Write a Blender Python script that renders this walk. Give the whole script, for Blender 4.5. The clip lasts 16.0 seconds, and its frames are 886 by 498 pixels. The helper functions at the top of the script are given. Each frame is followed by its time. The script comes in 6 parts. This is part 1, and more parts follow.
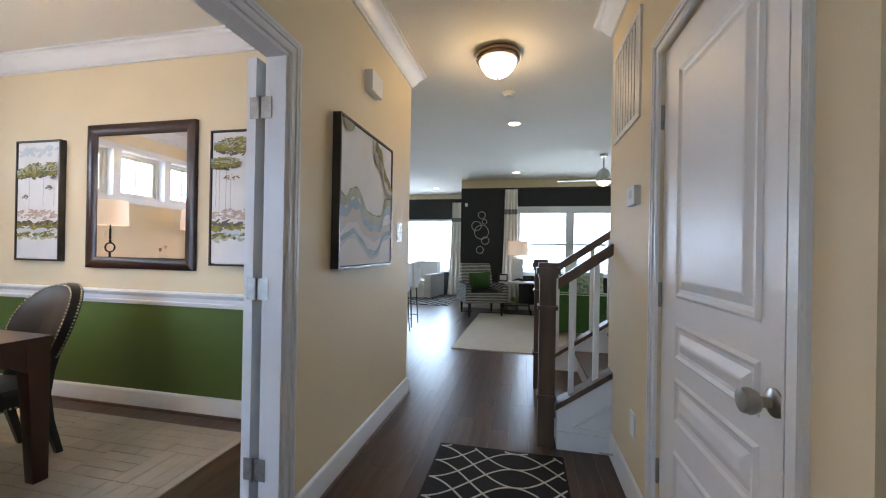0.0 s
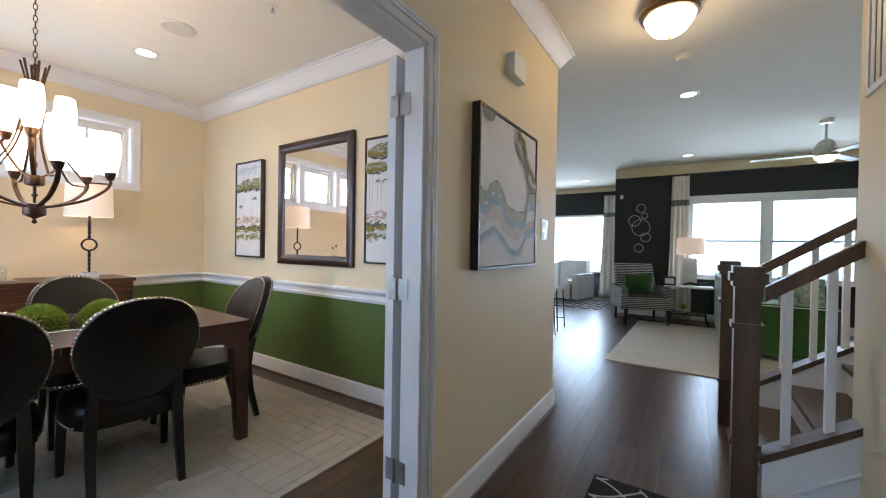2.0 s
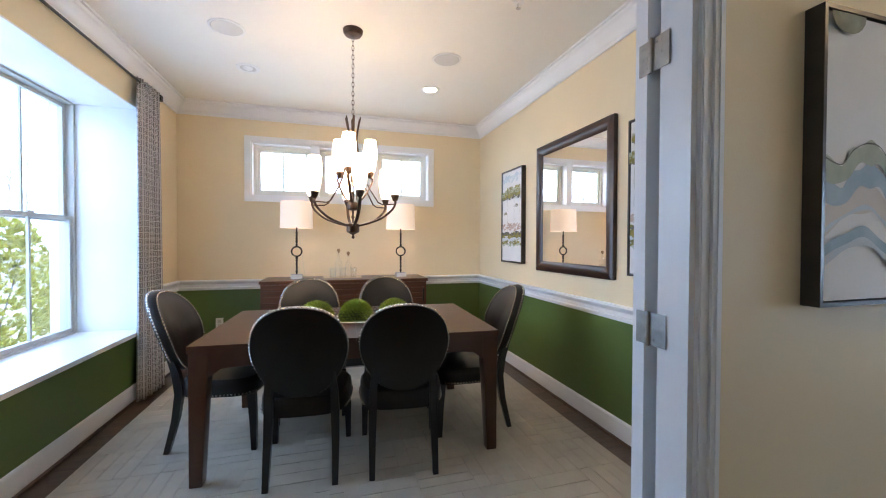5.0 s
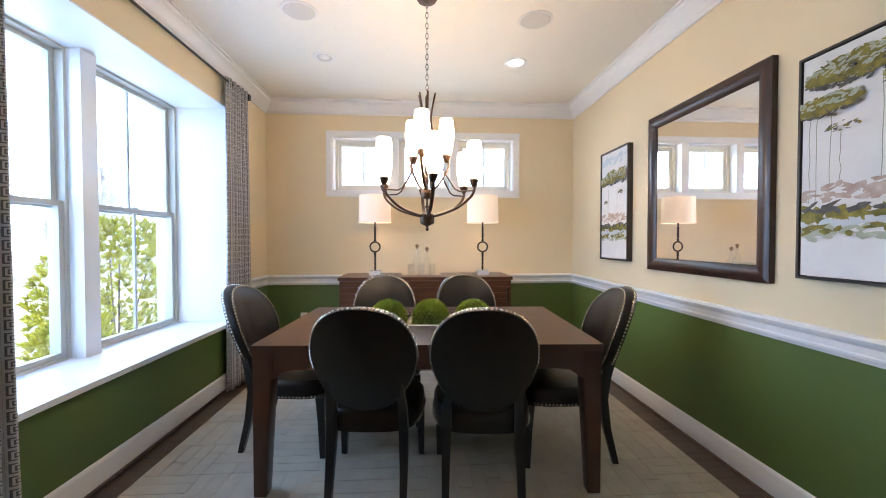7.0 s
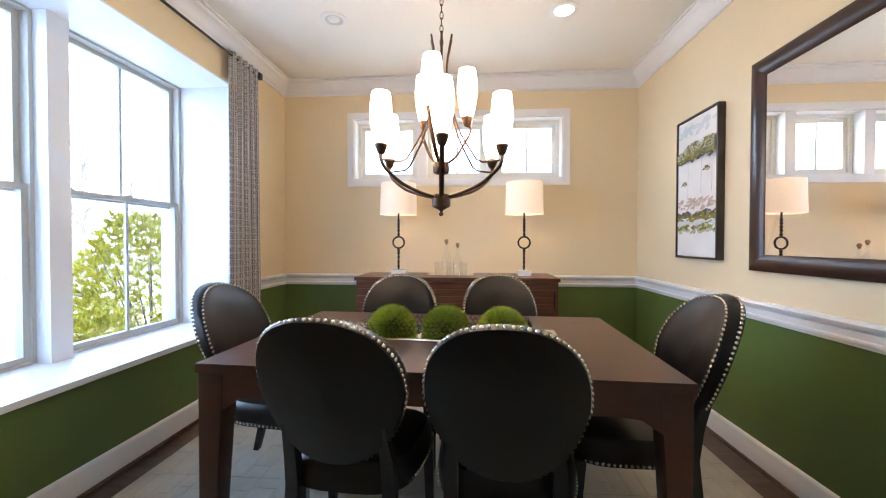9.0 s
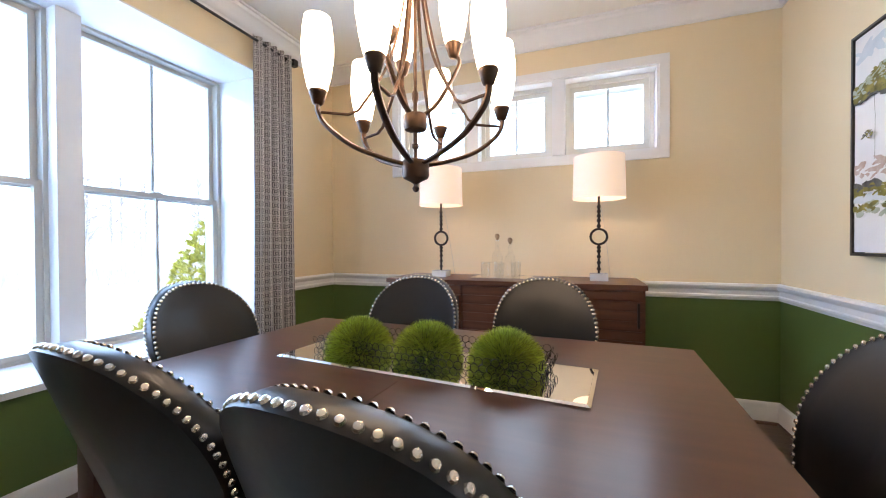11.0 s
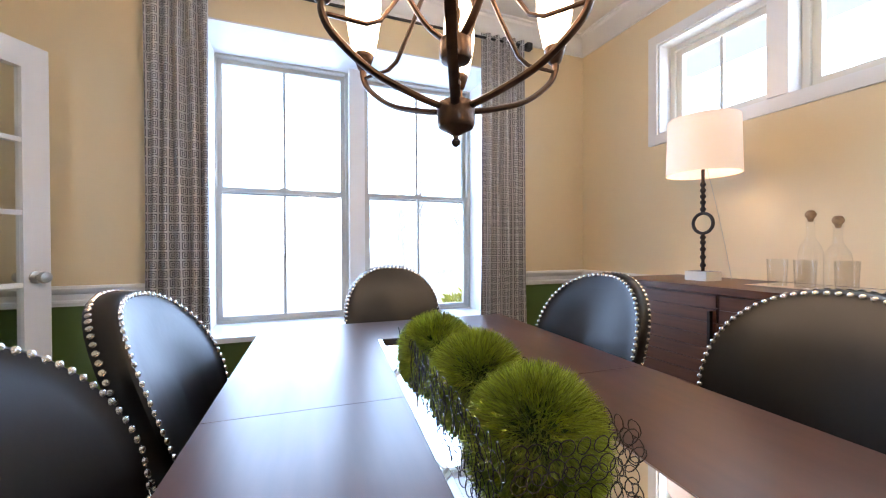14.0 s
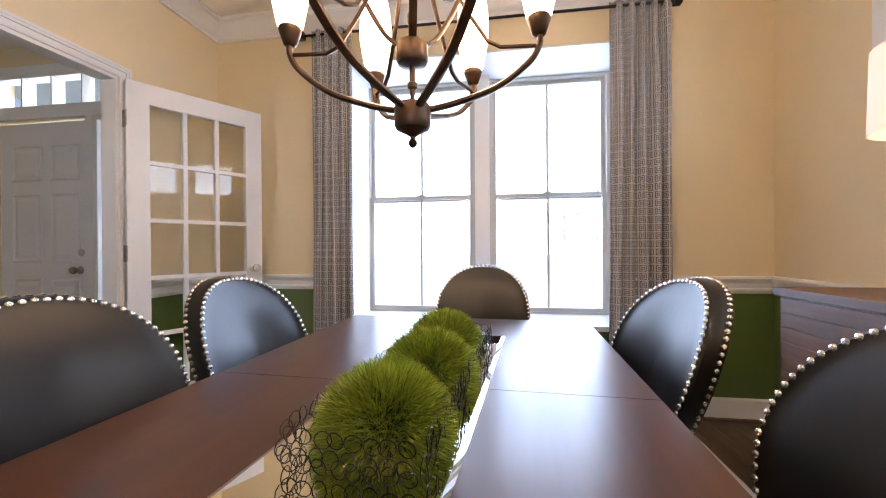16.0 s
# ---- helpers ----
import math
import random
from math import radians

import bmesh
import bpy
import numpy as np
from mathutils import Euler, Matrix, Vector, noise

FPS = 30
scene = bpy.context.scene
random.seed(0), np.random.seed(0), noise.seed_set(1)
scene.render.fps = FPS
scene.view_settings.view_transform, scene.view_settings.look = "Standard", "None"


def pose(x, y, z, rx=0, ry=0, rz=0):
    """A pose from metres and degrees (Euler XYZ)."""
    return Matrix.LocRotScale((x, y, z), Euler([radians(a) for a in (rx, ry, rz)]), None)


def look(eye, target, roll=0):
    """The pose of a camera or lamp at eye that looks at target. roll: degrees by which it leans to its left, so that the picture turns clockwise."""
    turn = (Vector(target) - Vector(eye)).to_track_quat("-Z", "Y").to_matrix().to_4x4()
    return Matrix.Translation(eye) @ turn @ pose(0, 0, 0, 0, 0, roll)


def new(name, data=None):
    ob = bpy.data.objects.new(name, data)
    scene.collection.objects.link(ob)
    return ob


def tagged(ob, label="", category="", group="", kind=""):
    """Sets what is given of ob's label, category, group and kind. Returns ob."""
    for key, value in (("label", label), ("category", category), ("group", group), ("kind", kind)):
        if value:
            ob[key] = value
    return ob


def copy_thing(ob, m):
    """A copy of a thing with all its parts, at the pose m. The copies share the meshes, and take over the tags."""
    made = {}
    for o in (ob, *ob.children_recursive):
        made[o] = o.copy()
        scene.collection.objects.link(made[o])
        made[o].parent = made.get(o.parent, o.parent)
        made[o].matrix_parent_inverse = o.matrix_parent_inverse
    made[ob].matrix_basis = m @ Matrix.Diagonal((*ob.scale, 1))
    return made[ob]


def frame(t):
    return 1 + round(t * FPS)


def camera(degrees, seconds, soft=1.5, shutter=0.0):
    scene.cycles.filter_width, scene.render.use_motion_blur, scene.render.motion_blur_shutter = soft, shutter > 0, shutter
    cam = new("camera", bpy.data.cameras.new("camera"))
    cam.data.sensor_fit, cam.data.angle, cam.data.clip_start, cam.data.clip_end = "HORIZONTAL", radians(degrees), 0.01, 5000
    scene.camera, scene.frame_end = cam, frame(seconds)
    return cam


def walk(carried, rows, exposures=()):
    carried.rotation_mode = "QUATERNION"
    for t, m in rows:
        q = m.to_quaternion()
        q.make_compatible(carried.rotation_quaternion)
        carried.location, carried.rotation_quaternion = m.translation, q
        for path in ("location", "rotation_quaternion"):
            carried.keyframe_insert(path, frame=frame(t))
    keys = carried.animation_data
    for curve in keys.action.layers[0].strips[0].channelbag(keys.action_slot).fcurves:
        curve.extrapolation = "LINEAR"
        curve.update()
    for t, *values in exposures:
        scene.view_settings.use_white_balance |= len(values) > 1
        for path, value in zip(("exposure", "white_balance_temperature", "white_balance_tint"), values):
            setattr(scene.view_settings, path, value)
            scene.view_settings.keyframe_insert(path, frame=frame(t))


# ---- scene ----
cam = camera(98.6, 16.0, soft=1.1)
PATH = [
    (0, (0.158, 0.058, 1.225), (-0.254, 2.015, 1.23), 1.0),
    (0.5, (0.148, 0.088, 1.227), (-0.427, 2.004, 1.228), 0.9),
    (1, (0.131, 0.125, 1.23), (-0.615, 1.981, 1.224), 1.0),
    (1.5, (0.117, 0.176, 1.234), (-0.812, 1.947, 1.218), 1.0),
    (2, (0.091, 0.24, 1.233), (-1.005, 1.914, 1.214), 0.9),
    (2.5, (0.073, 0.31, 1.234), (-1.205, 1.848, 1.215), 0.8),
    (3, (0.056, 0.38, 1.24), (-1.396, 1.755, 1.219), 0.7),
    (3.5, (0.023, 0.457, 1.265), (-1.597, 1.63, 1.238), 0.5),
    (4, (-0.009, 0.524, 1.287), (-1.764, 1.482, 1.26), 0.4),
    (4.5, (-0.038, 0.56, 1.292), (-1.896, 1.298, 1.263), 0.3),
    (5, (-0.066, 0.598, 1.285), (-1.987, 1.154, 1.253), 0.2),
    (7.5, (-0.548, 0.704, 1.24), (-2.546, 0.798, 1.198), 0.0),
    (8, (-0.674, 0.735, 1.225), (-2.672, 0.808, 1.188), 0.1),
    (8.5, (-0.827, 0.803, 1.202), (-2.826, 0.769, 1.17), 0.1),
    (9, (-0.984, 0.87, 1.188), (-2.979, 0.727, 1.155), 0.1),
    (11.5, (-1.792, 1.342, 1.131), (-3.595, 0.477, 1.114), -0.3),
    (12, (-1.929, 1.426, 1.122), (-3.627, 0.368, 1.107), -0.3),
    (12.5, (-2.059, 1.488, 1.109), (-3.579, 0.189, 1.093), -0.3),
    (13, (-2.179, 1.536, 1.104), (-3.469, 0.007, 1.091), -0.3),
    (13.5, (-2.305, 1.542, 1.102), (-3.326, -0.178, 1.085), -0.4),
    (14, (-2.423, 1.554, 1.082), (-3.141, -0.313, 1.065), -0.2),
    (14.5, (-2.552, 1.561, 1.079), (-2.976, -0.393, 1.067), -0.2),
    (15, (-2.682, 1.594, 1.083), (-2.855, -0.398, 1.073), -0.4),
    (15.5, (-2.833, 1.614, 1.081), (-2.763, -0.385, 1.069), -0.4),
    (16, (-2.979, 1.627, 1.073), (-2.679, -0.351, 1.064), -0.4),
]
walk(cam, [(t, look(eye, target, roll)) for t, eye, target, roll in PATH],
     exposures=[(0, 0.07, 7050, 18), (5, 0.08, 6700, 16), (9, 0.15, 7100, 18), (11.5, 0.14, 6750, 18), (13.5, 0.15, 6850, 19), (16, 0.16, 7850, 25)])

# ---- world and sun ----
world = bpy.data.worlds.new("sky")
scene.world = world
world.use_nodes = True
sky = world.node_tree.nodes.new("ShaderNodeTexSky")
sky.sky_type, sky.sun_disc = "NISHITA", False
sky.sun_elevation, sky.sun_rotation = radians(61), radians(50)
world.node_tree.links.new(sky.outputs[0], world.node_tree.nodes["Background"].inputs[0])
world.node_tree.nodes["Background"].inputs[1].default_value = 0.15


def lamp(name, kind, m, energy, color=(1, 1, 1), **more):
    data = bpy.data.lights.new(name, kind)
    data.energy, data.color = energy, color
    for key, value in more.items():
        if key == "size":
            data.size = value
        elif key == "size_y":
            data.shape, data.size_y = "RECTANGLE", value
        elif key == "angle":
            data.angle = value
        elif key == "radius":
            data.shadow_soft_size = value
        elif key == "spot":
            data.spot_size, data.spot_blend = value, 0.7
    ob = new(name, data)
    ob.matrix_world = m
    return ob


lamp("sun", "SUN", look((0, 0, 9), (-3, -2.5, 2)), 5.0, (1, 0.95, 0.87), angle=radians(0.5))
# sky light in the window openings
DAY = (0.58, 0.78, 1.0)
lamp("dining_window_light", "AREA", look((-2.85, -1.62, 1.5), (-2.85, 3, 1.1)), 50, (0.33, 0.58, 1.0), size=1.8, size_y=1.75)
lamp("transom_light", "AREA", look((-4.86, 0.74, 2.1), (-1, 0.74, 1.3)), 22, DAY, size=1.9, size_y=0.5)
lamp("living_window_light", "AREA", look((1.6, 8.42, 1.3), (1.0, 3, 0.8)), 140, DAY, size=3.0, size_y=1.6)
lamp("breakfast_window_light", "AREA", look((-3.0, 10.5, 1.3), (-2.5, 4, 0.6)), 150, DAY, size=2.8, size_y=1.7)
lamp("entry_light", "AREA", look((0.72, -1.12, 2.36), (0.5, 2, 1.0)), 4, DAY, size=1.2, size_y=0.28)


# ---- materials ----
def mat(name, color, rough=0.5, metal=0.0, vary=0.06, scale=6.0, bump=0.0, bump_scale=60.0, stretch=(1, 1, 1),
        random_amount=0.0, island=0.0, coat=0.0, specular=0.5, sheen=0.0, emission=0.0, emit_color=None):
    m = bpy.data.materials.new(name)
    m.use_nodes = True
    nodes, links = m.node_tree.nodes, m.node_tree.links
    b = nodes["Principled BSDF"]
    b.inputs["Roughness"].default_value = rough
    b.inputs["Metallic"].default_value = metal
    b.inputs["Specular IOR Level"].default_value = specular
    b.inputs["Coat Weight"].default_value = coat
    b.inputs["Coat Roughness"].default_value = 0.28
    b.inputs["Sheen Weight"].default_value = sheen
    coord = nodes.new("ShaderNodeTexCoord")
    place = nodes.new("ShaderNodeMapping")
    place.inputs["Scale"].default_value = stretch
    links.new(coord.outputs["Object"], place.inputs[0])
    big = nodes.new("ShaderNodeTexNoise")
    big.inputs["Scale"].default_value = scale
    big.inputs["Detail"].default_value = 6
    links.new(place.outputs[0], big.inputs["Vector"])
    ramp = nodes.new("ShaderNodeValToRGB")
    ramp.color_ramp.elements[0].position, ramp.color_ramp.elements[1].position = 0.3, 0.7
    ramp.color_ramp.elements[0].color = (*[c * (1 - vary) for c in color], 1)
    ramp.color_ramp.elements[1].color = (*[min(1, c * (1 + vary)) for c in color], 1)
    links.new(big.outputs["Fac"], ramp.inputs[0])
    out = ramp.outputs[0]
    if random_amount or island:
        hsv = nodes.new("ShaderNodeHueSaturation")
        rng = nodes.new("ShaderNodeMapRange")
        amount = random_amount or island
        rng.inputs["To Min"].default_value, rng.inputs["To Max"].default_value = 1 - amount, 1 + amount
        if random_amount:
            info = nodes.new("ShaderNodeObjectInfo")
            links.new(info.outputs["Random"], rng.inputs[0])
        else:
            geo = nodes.new("ShaderNodeNewGeometry")
            links.new(geo.outputs["Random Per Island"], rng.inputs[0])
        links.new(rng.outputs[0], hsv.inputs["Value"])
        links.new(out, hsv.inputs["Color"])
        out = hsv.outputs[0]
    links.new(out, b.inputs["Base Color"])
    if bump:
        fine = nodes.new("ShaderNodeTexNoise")
        fine.inputs["Scale"].default_value = bump_scale
        fine.inputs["Detail"].default_value = 4
        links.new(place.outputs[0], fine.inputs["Vector"])
        rel = nodes.new("ShaderNodeBump")
        rel.inputs["Strength"].default_value, rel.inputs["Distance"].default_value = bump, 0.004
        links.new(fine.outputs["Fac"], rel.inputs["Height"])
        links.new(rel.outputs[0], b.inputs["Normal"])
    if emission:
        b.inputs["Emission Color"].default_value = (*(emit_color or color), 1)
        b.inputs["Emission Strength"].default_value = emission
    return m


def glass_mat(name, color=(1, 1, 1), rough=0.0, thin=True):
    m = bpy.data.materials.new(name)
    m.use_nodes = True
    nodes, links = m.node_tree.nodes, m.node_tree.links
    if not thin:
        b = nodes["Principled BSDF"]
        b.inputs["Transmission Weight"].default_value = 1
        b.inputs["Roughness"].default_value = rough
        b.inputs["Base Color"].default_value = (*color, 1)
        b.inputs["IOR"].default_value = 1.45
        return m
    nodes.remove(nodes["Principled BSDF"])
    clear, gloss, mix, edge = (nodes.new("ShaderNodeBsdfTransparent"), nodes.new("ShaderNodeBsdfGlossy"),
                               nodes.new("ShaderNodeMixShader"), nodes.new("ShaderNodeLayerWeight"))
    clear.inputs[0].default_value = (*color, 1)
    gloss.inputs["Roughness"].default_value = 0.02
    steep, scaled = nodes.new("ShaderNodeMath"), nodes.new("ShaderNodeMath")
    steep.operation, scaled.operation = "POWER", "MULTIPLY_ADD"
    edge.inputs[0].default_value = 0.5
    steep.inputs[1].default_value = 4.0
    scaled.inputs[1].default_value, scaled.inputs[2].default_value = 0.7, 0.025
    links.new(edge.outputs["Facing"], steep.inputs[0])
    links.new(steep.outputs[0], scaled.inputs[0])
    links.new(scaled.outputs[0], mix.inputs[0])
    links.new(clear.outputs[0], mix.inputs[1])
    links.new(gloss.outputs[0], mix.inputs[2])
    links.new(mix.outputs[0], nodes["Material Output"].inputs[0])
    return m


M_WALL = mat("warm_beige_wall_paint", (0.80, 0.665, 0.445), 0.62, vary=0.02, scale=1.6, bump=0.12, bump_scale=180)
M_GREEN = mat("moss_green_wall_paint", (0.098, 0.155, 0.040), 0.42, vary=0.05, scale=2.0, bump=0.12, bump_scale=180)
M_BLACKW = mat("black_wall_paint", (0.012, 0.014, 0.017), 0.6, vary=0.1, scale=2, bump=0.1, bump_scale=180)
M_CEIL = mat("ceiling_white_paint", (0.83, 0.805, 0.735), 0.8, vary=0.015, scale=1.2, bump=0.15, bump_scale=220)
M_TRIM = mat("white_trim_paint", (0.80, 0.80, 0.80), 0.32, vary=0.02, scale=4, bump=0.04, bump_scale=90)
M_DOOR = mat("white_door_paint", (0.80, 0.80, 0.81), 0.40, vary=0.02, scale=3, bump=0.05, bump_scale=70, stretch=(1, 1, 0.2))
M_VINYL = mat("pale_window_vinyl", (0.52, 0.505, 0.455), 0.4, vary=0.04)
# lighter copy of the window vinyl, with the high windows' glare in its colour
M_SASH_GLARE = mat("glare_lightened_sash", (0.76, 0.745, 0.68), 0.4, vary=0.03)
M_OAK = mat("dark_oak_floor", (0.088, 0.047, 0.026), 0.30, vary=0.35, scale=5, bump=0.05, bump_scale=60, stretch=(6, 0.6, 1), random_amount=0.22)
M_OAK2 = mat("dark_oak_floor_far", (0.088, 0.047, 0.026), 0.30, vary=0.35, scale=5, bump=0.05, bump_scale=60, stretch=(6, 0.6, 1), island=0.22)
M_OAKX = mat("stained_oak_stair", (0.105, 0.062, 0.038), 0.4, vary=0.3, scale=8, bump=0.12, bump_scale=70, stretch=(3, 3, 0.4))
M_TABLE = mat("espresso_table_wood", (0.078, 0.028, 0.015), 0.28, vary=0.16, scale=7, bump=0.01, bump_scale=80, stretch=(5, 0.5, 1))
M_BUFFET = mat("reddish_walnut", (0.105, 0.038, 0.018), 0.35, vary=0.3, scale=8, bump=0.08, bump_scale=80, stretch=(1, 0.4, 5))
M_LEATHER = mat("black_brown_leather", (0.0055, 0.0038, 0.0034), 0.33, vary=0.3, scale=9, bump=0.05, bump_scale=40, specular=0.45)
M_LEGBLK = mat("black_lacquered_wood", (0.010, 0.009, 0.009), 0.35, vary=0.2, scale=9)
M_NAIL = mat("polished_nickel_nail", (0.74, 0.69, 0.62), 0.27, 1.0, vary=0.1, scale=40)
M_NICKEL = mat("brushed_nickel", (0.55, 0.53, 0.50), 0.3, 1.0, vary=0.1, scale=30)
M_HINGE = mat("satin_nickel_hinge", (0.36, 0.335, 0.30), 0.34, 1.0, vary=0.12, scale=40)
M_BRONZE = mat("oil_rubbed_bronze", (0.095, 0.054, 0.034), 0.38, 0.75, vary=0.35, scale=25, bump=0.08, bump_scale=120)
M_IRON = mat("dark_wrought_iron", (0.035, 0.026, 0.022), 0.45, 0.7, vary=0.3, scale=30, bump=0.15, bump_scale=120)
M_MIRROR = mat("mirror_silver", (0.93, 0.93, 0.93), 0.01, 1.0, vary=0.0)
M_FRAME = mat("dark_walnut_frame", (0.040, 0.016, 0.010), 0.3, vary=0.3, scale=9, bump=0.05)
M_FRAMEG = mat("dark_bronze_frame", (0.05, 0.042, 0.036), 0.35, 0.3, vary=0.2, scale=12)
M_RUG = mat("cream_wool_rug", (0.52, 0.46, 0.37), 0.95, vary=0.06, scale=8, bump=0.6, bump_scale=220, sheen=0.3)
M_RUGT = mat("cream_rug_tile", (0.53, 0.47, 0.38), 0.95, vary=0.07, scale=8, bump=0.6, bump_scale=220, island=0.05)
M_SHADE = mat("white_linen_shade", (0.85, 0.74, 0.62), 0.9, vary=0.03, scale=60, bump=0.15, bump_scale=300, emission=0.34, emit_color=(1.0, 0.78, 0.66))
M_OPAL = mat("lit_opal_glass", (0.9, 0.88, 0.82), 0.3, vary=0.0, emission=14.0, emit_color=(1, 0.77, 0.52))
M_CANLIT = mat("lit_downlight", (0.9, 0.88, 0.82), 0.3, vary=0.0, emission=9.0, emit_color=(1, 0.88, 0.70))
M_CANOFF = mat("downlight_reflector", (0.6, 0.58, 0.54), 0.3, 0.3, vary=0.05)
M_MARBLE = mat("white_marble", (0.72, 0.71, 0.69), 0.25, vary=0.08, scale=12)
M_GRILLE = mat("speaker_grille", (0.62, 0.61, 0.58), 0.7, vary=0.04, scale=300)
M_PLATE = mat("white_plastic", (0.78, 0.78, 0.76), 0.35, vary=0.02)
M_CORK = mat("cork", (0.35, 0.22, 0.12), 0.85, vary=0.25, scale=60, bump=0.3)
M_GLASS = glass_mat("window_glass", (0.97, 0.98, 0.98))
M_CLEAR = glass_mat("clear_glass", (0.985, 0.99, 0.99))
M_LEAFB = mat("laurel_leaf", (0.27, 0.26, 0.045), 0.4, vary=0.4, scale=4, island=0.5)
leaf_nodes, leaf_links = M_LEAFB.node_tree.nodes, M_LEAFB.node_tree.links
thin, blend = leaf_nodes.new("ShaderNodeBsdfTranslucent"), leaf_nodes.new("ShaderNodeMixShader")
thin.inputs[0].default_value = (0.62, 0.60, 0.10, 1)
blend.inputs[0].default_value = 0.5
leaf_links.new(leaf_nodes["Principled BSDF"].outputs[0], blend.inputs[1])
leaf_links.new(thin.outputs[0], blend.inputs[2])
leaf_links.new(blend.outputs[0], leaf_nodes["Material Output"].inputs[0])
M_GRASSB = mat("grass_ball_blade", (0.37, 0.46, 0.06), 0.55, vary=0.2, scale=10, island=0.5)
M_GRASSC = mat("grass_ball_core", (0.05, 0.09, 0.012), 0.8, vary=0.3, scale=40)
M_WIRE = mat("dark_steel_wire", (0.05, 0.045, 0.04), 0.35, 0.8, vary=0.2, scale=40)
M_GREENF = mat("green_velvet", (0.025, 0.105, 0.015), 0.85, vary=0.15, scale=14, bump=0.3, bump_scale=200, sheen=0.3)
M_WHITEF = mat("white_leather", (0.75, 0.74, 0.72), 0.45, vary=0.03, bump=0.1)
M_CREAMF = mat("cream_curtain_cloth", (0.74, 0.70, 0.62), 0.85, vary=0.04, scale=20, bump=0.2, bump_scale=250)
M_GREYF = mat("grey_woven_band", (0.22, 0.21, 0.20), 0.85, vary=0.5, scale=40, bump=0.3)
M_LAWN = mat("pale_winter_lawn", (0.42, 0.41, 0.36), 0.95, vary=0.2, scale=0.7, bump=0.5, bump_scale=30)
M_BARK = mat("grey_bark", (0.16, 0.13, 0.11), 0.9, vary=0.3, scale=14, bump=0.5, bump_scale=40)
M_DARKV = mat("vent_shade_sheet", (0.10, 0.10, 0.10), 0.8, vary=0.1)
# pale grey puts the window glare over the distant wood into the twig colour
M_TWIG_GLARE = mat("glare_paled_twig", (0.50, 0.475, 0.45), 0.9, vary=0.3, scale=3)
M_SIDING = mat("white_siding", (0.7, 0.7, 0.69), 0.6, vary=0.04)


# ---- mesh helpers ----
def bm_box(bm, x0, x1, y0, y1, z0, z1, mi=0):
    vs = [bm.verts.new((x, y, z)) for z in (z0, z1) for y in (y0, y1) for x in (x0, x1)]
    for idx in ((0, 2, 3, 1), (4, 5, 7, 6), (0, 1, 5, 4), (2, 6, 7, 3), (0, 4, 6, 2), (1, 3, 7, 5)):
        f = bm.faces.new([vs[i] for i in idx])
        f.material_index = mi
    return vs


def bevel(bm, width, segments=2, angle=0.6):
    edges = [e for e in bm.edges if len(e.link_faces) == 2 and e.calc_face_angle(0) > angle]
    bmesh.ops.bevel(bm, geom=edges, offset=width, segments=segments, affect="EDGES", profile=0.6)
    return bm


def box_bm(x0, x1, y0, y1, z0, z1, soft=0.0, segments=2):
    bm = bmesh.new()
    bm_box(bm, x0, x1, y0, y1, z0, z1)
    if soft:
        bevel(bm, soft, segments)
    return bm


def bm_lathe(bm, profile, segments=24, centre=(0, 0, 0), cap=True, sx=1.0, sy=1.0):
    cx, cy, cz = centre
    rings = []
    for r, z in profile:
        rings.append([bm.verts.new((cx + sx * r * math.cos(2 * math.pi * i / segments), cy + sy * r * math.sin(2 * math.pi * i / segments), cz + z))
                      for i in range(segments)])
    for a, b in zip(rings, rings[1:]):
        for i in range(segments):
            j = (i + 1) % segments
            bm.faces.new((a[i], a[j], b[j], b[i]))
    if cap:
        bm.faces.new(rings[0][::-1])
        bm.faces.new(rings[-1])
    return bm


def lathe_bm(profile, segments=24, centre=(0, 0, 0), cap=True):
    return bm_lathe(bmesh.new(), profile, segments, centre, cap)


def bm_tube(bm, points, radius, segments=8, width=None, cap=True, closed=False):
    """A round or, with width, a flat rod along points; radius may be one number or a list."""
    pts = [Vector(p) for p in points]
    n = len(pts)
    rings, side = [], None
    for i, p in enumerate(pts):
        if closed:
            d = (pts[(i + 1) % n] - pts[i - 1]).normalized()
        else:
            d = (pts[min(i + 1, n - 1)] - pts[max(i - 1, 0)]).normalized()
        if side is None:
            ref = Vector((0, 0, 1)) if abs(d.z) < 0.9 else Vector((1, 0, 0))
            side = d.cross(ref).normalized()
        side = (side - d * side.dot(d)).normalized()
        up = d.cross(side)
        r = radius[i] if isinstance(radius, (list, tuple)) else radius
        w = width if width else r
        rings.append([bm.verts.new(p + side * (w * math.cos(2 * math.pi * k / segments + 0.4)) + up * (r * math.sin(2 * math.pi * k / segments + 0.4)))
                      for k in range(segments)])
    pairs = list(zip(rings, rings[1:])) + ([(rings[-1], rings[0])] if closed else [])
    for a, b in pairs:
        for k in range(segments):
            j = (k + 1) % segments
            bm.faces.new((a[k], a[j], b[j], b[k]))
    if cap and not closed:
        bm.faces.new(rings[0][::-1])
        bm.faces.new(rings[-1])
    return bm


def tube_bm(points, radius, segments=8, width=None, closed=False):
    return bm_tube(bmesh.new(), points, radius, segments, width, True, closed)


def curve_points(points, steps=6):
    """A smooth line through points."""
    pts = [Vector(p) for p in points]
    out = []
    for i in range(len(pts) - 1):
        p0, p1, p2, p3 = pts[max(i - 1, 0)], pts[i], pts[i + 1], pts[min(i + 2, len(pts) - 1)]
        for k in range(steps):
            t = k / steps
            out.append(0.5 * (2 * p1 + (p2 - p0) * t + (2 * p0 - 5 * p1 + 4 * p2 - p3) * t * t + (3 * p1 - p0 - 3 * p2 + p3) * t ** 3))
    return out + [pts[-1]]


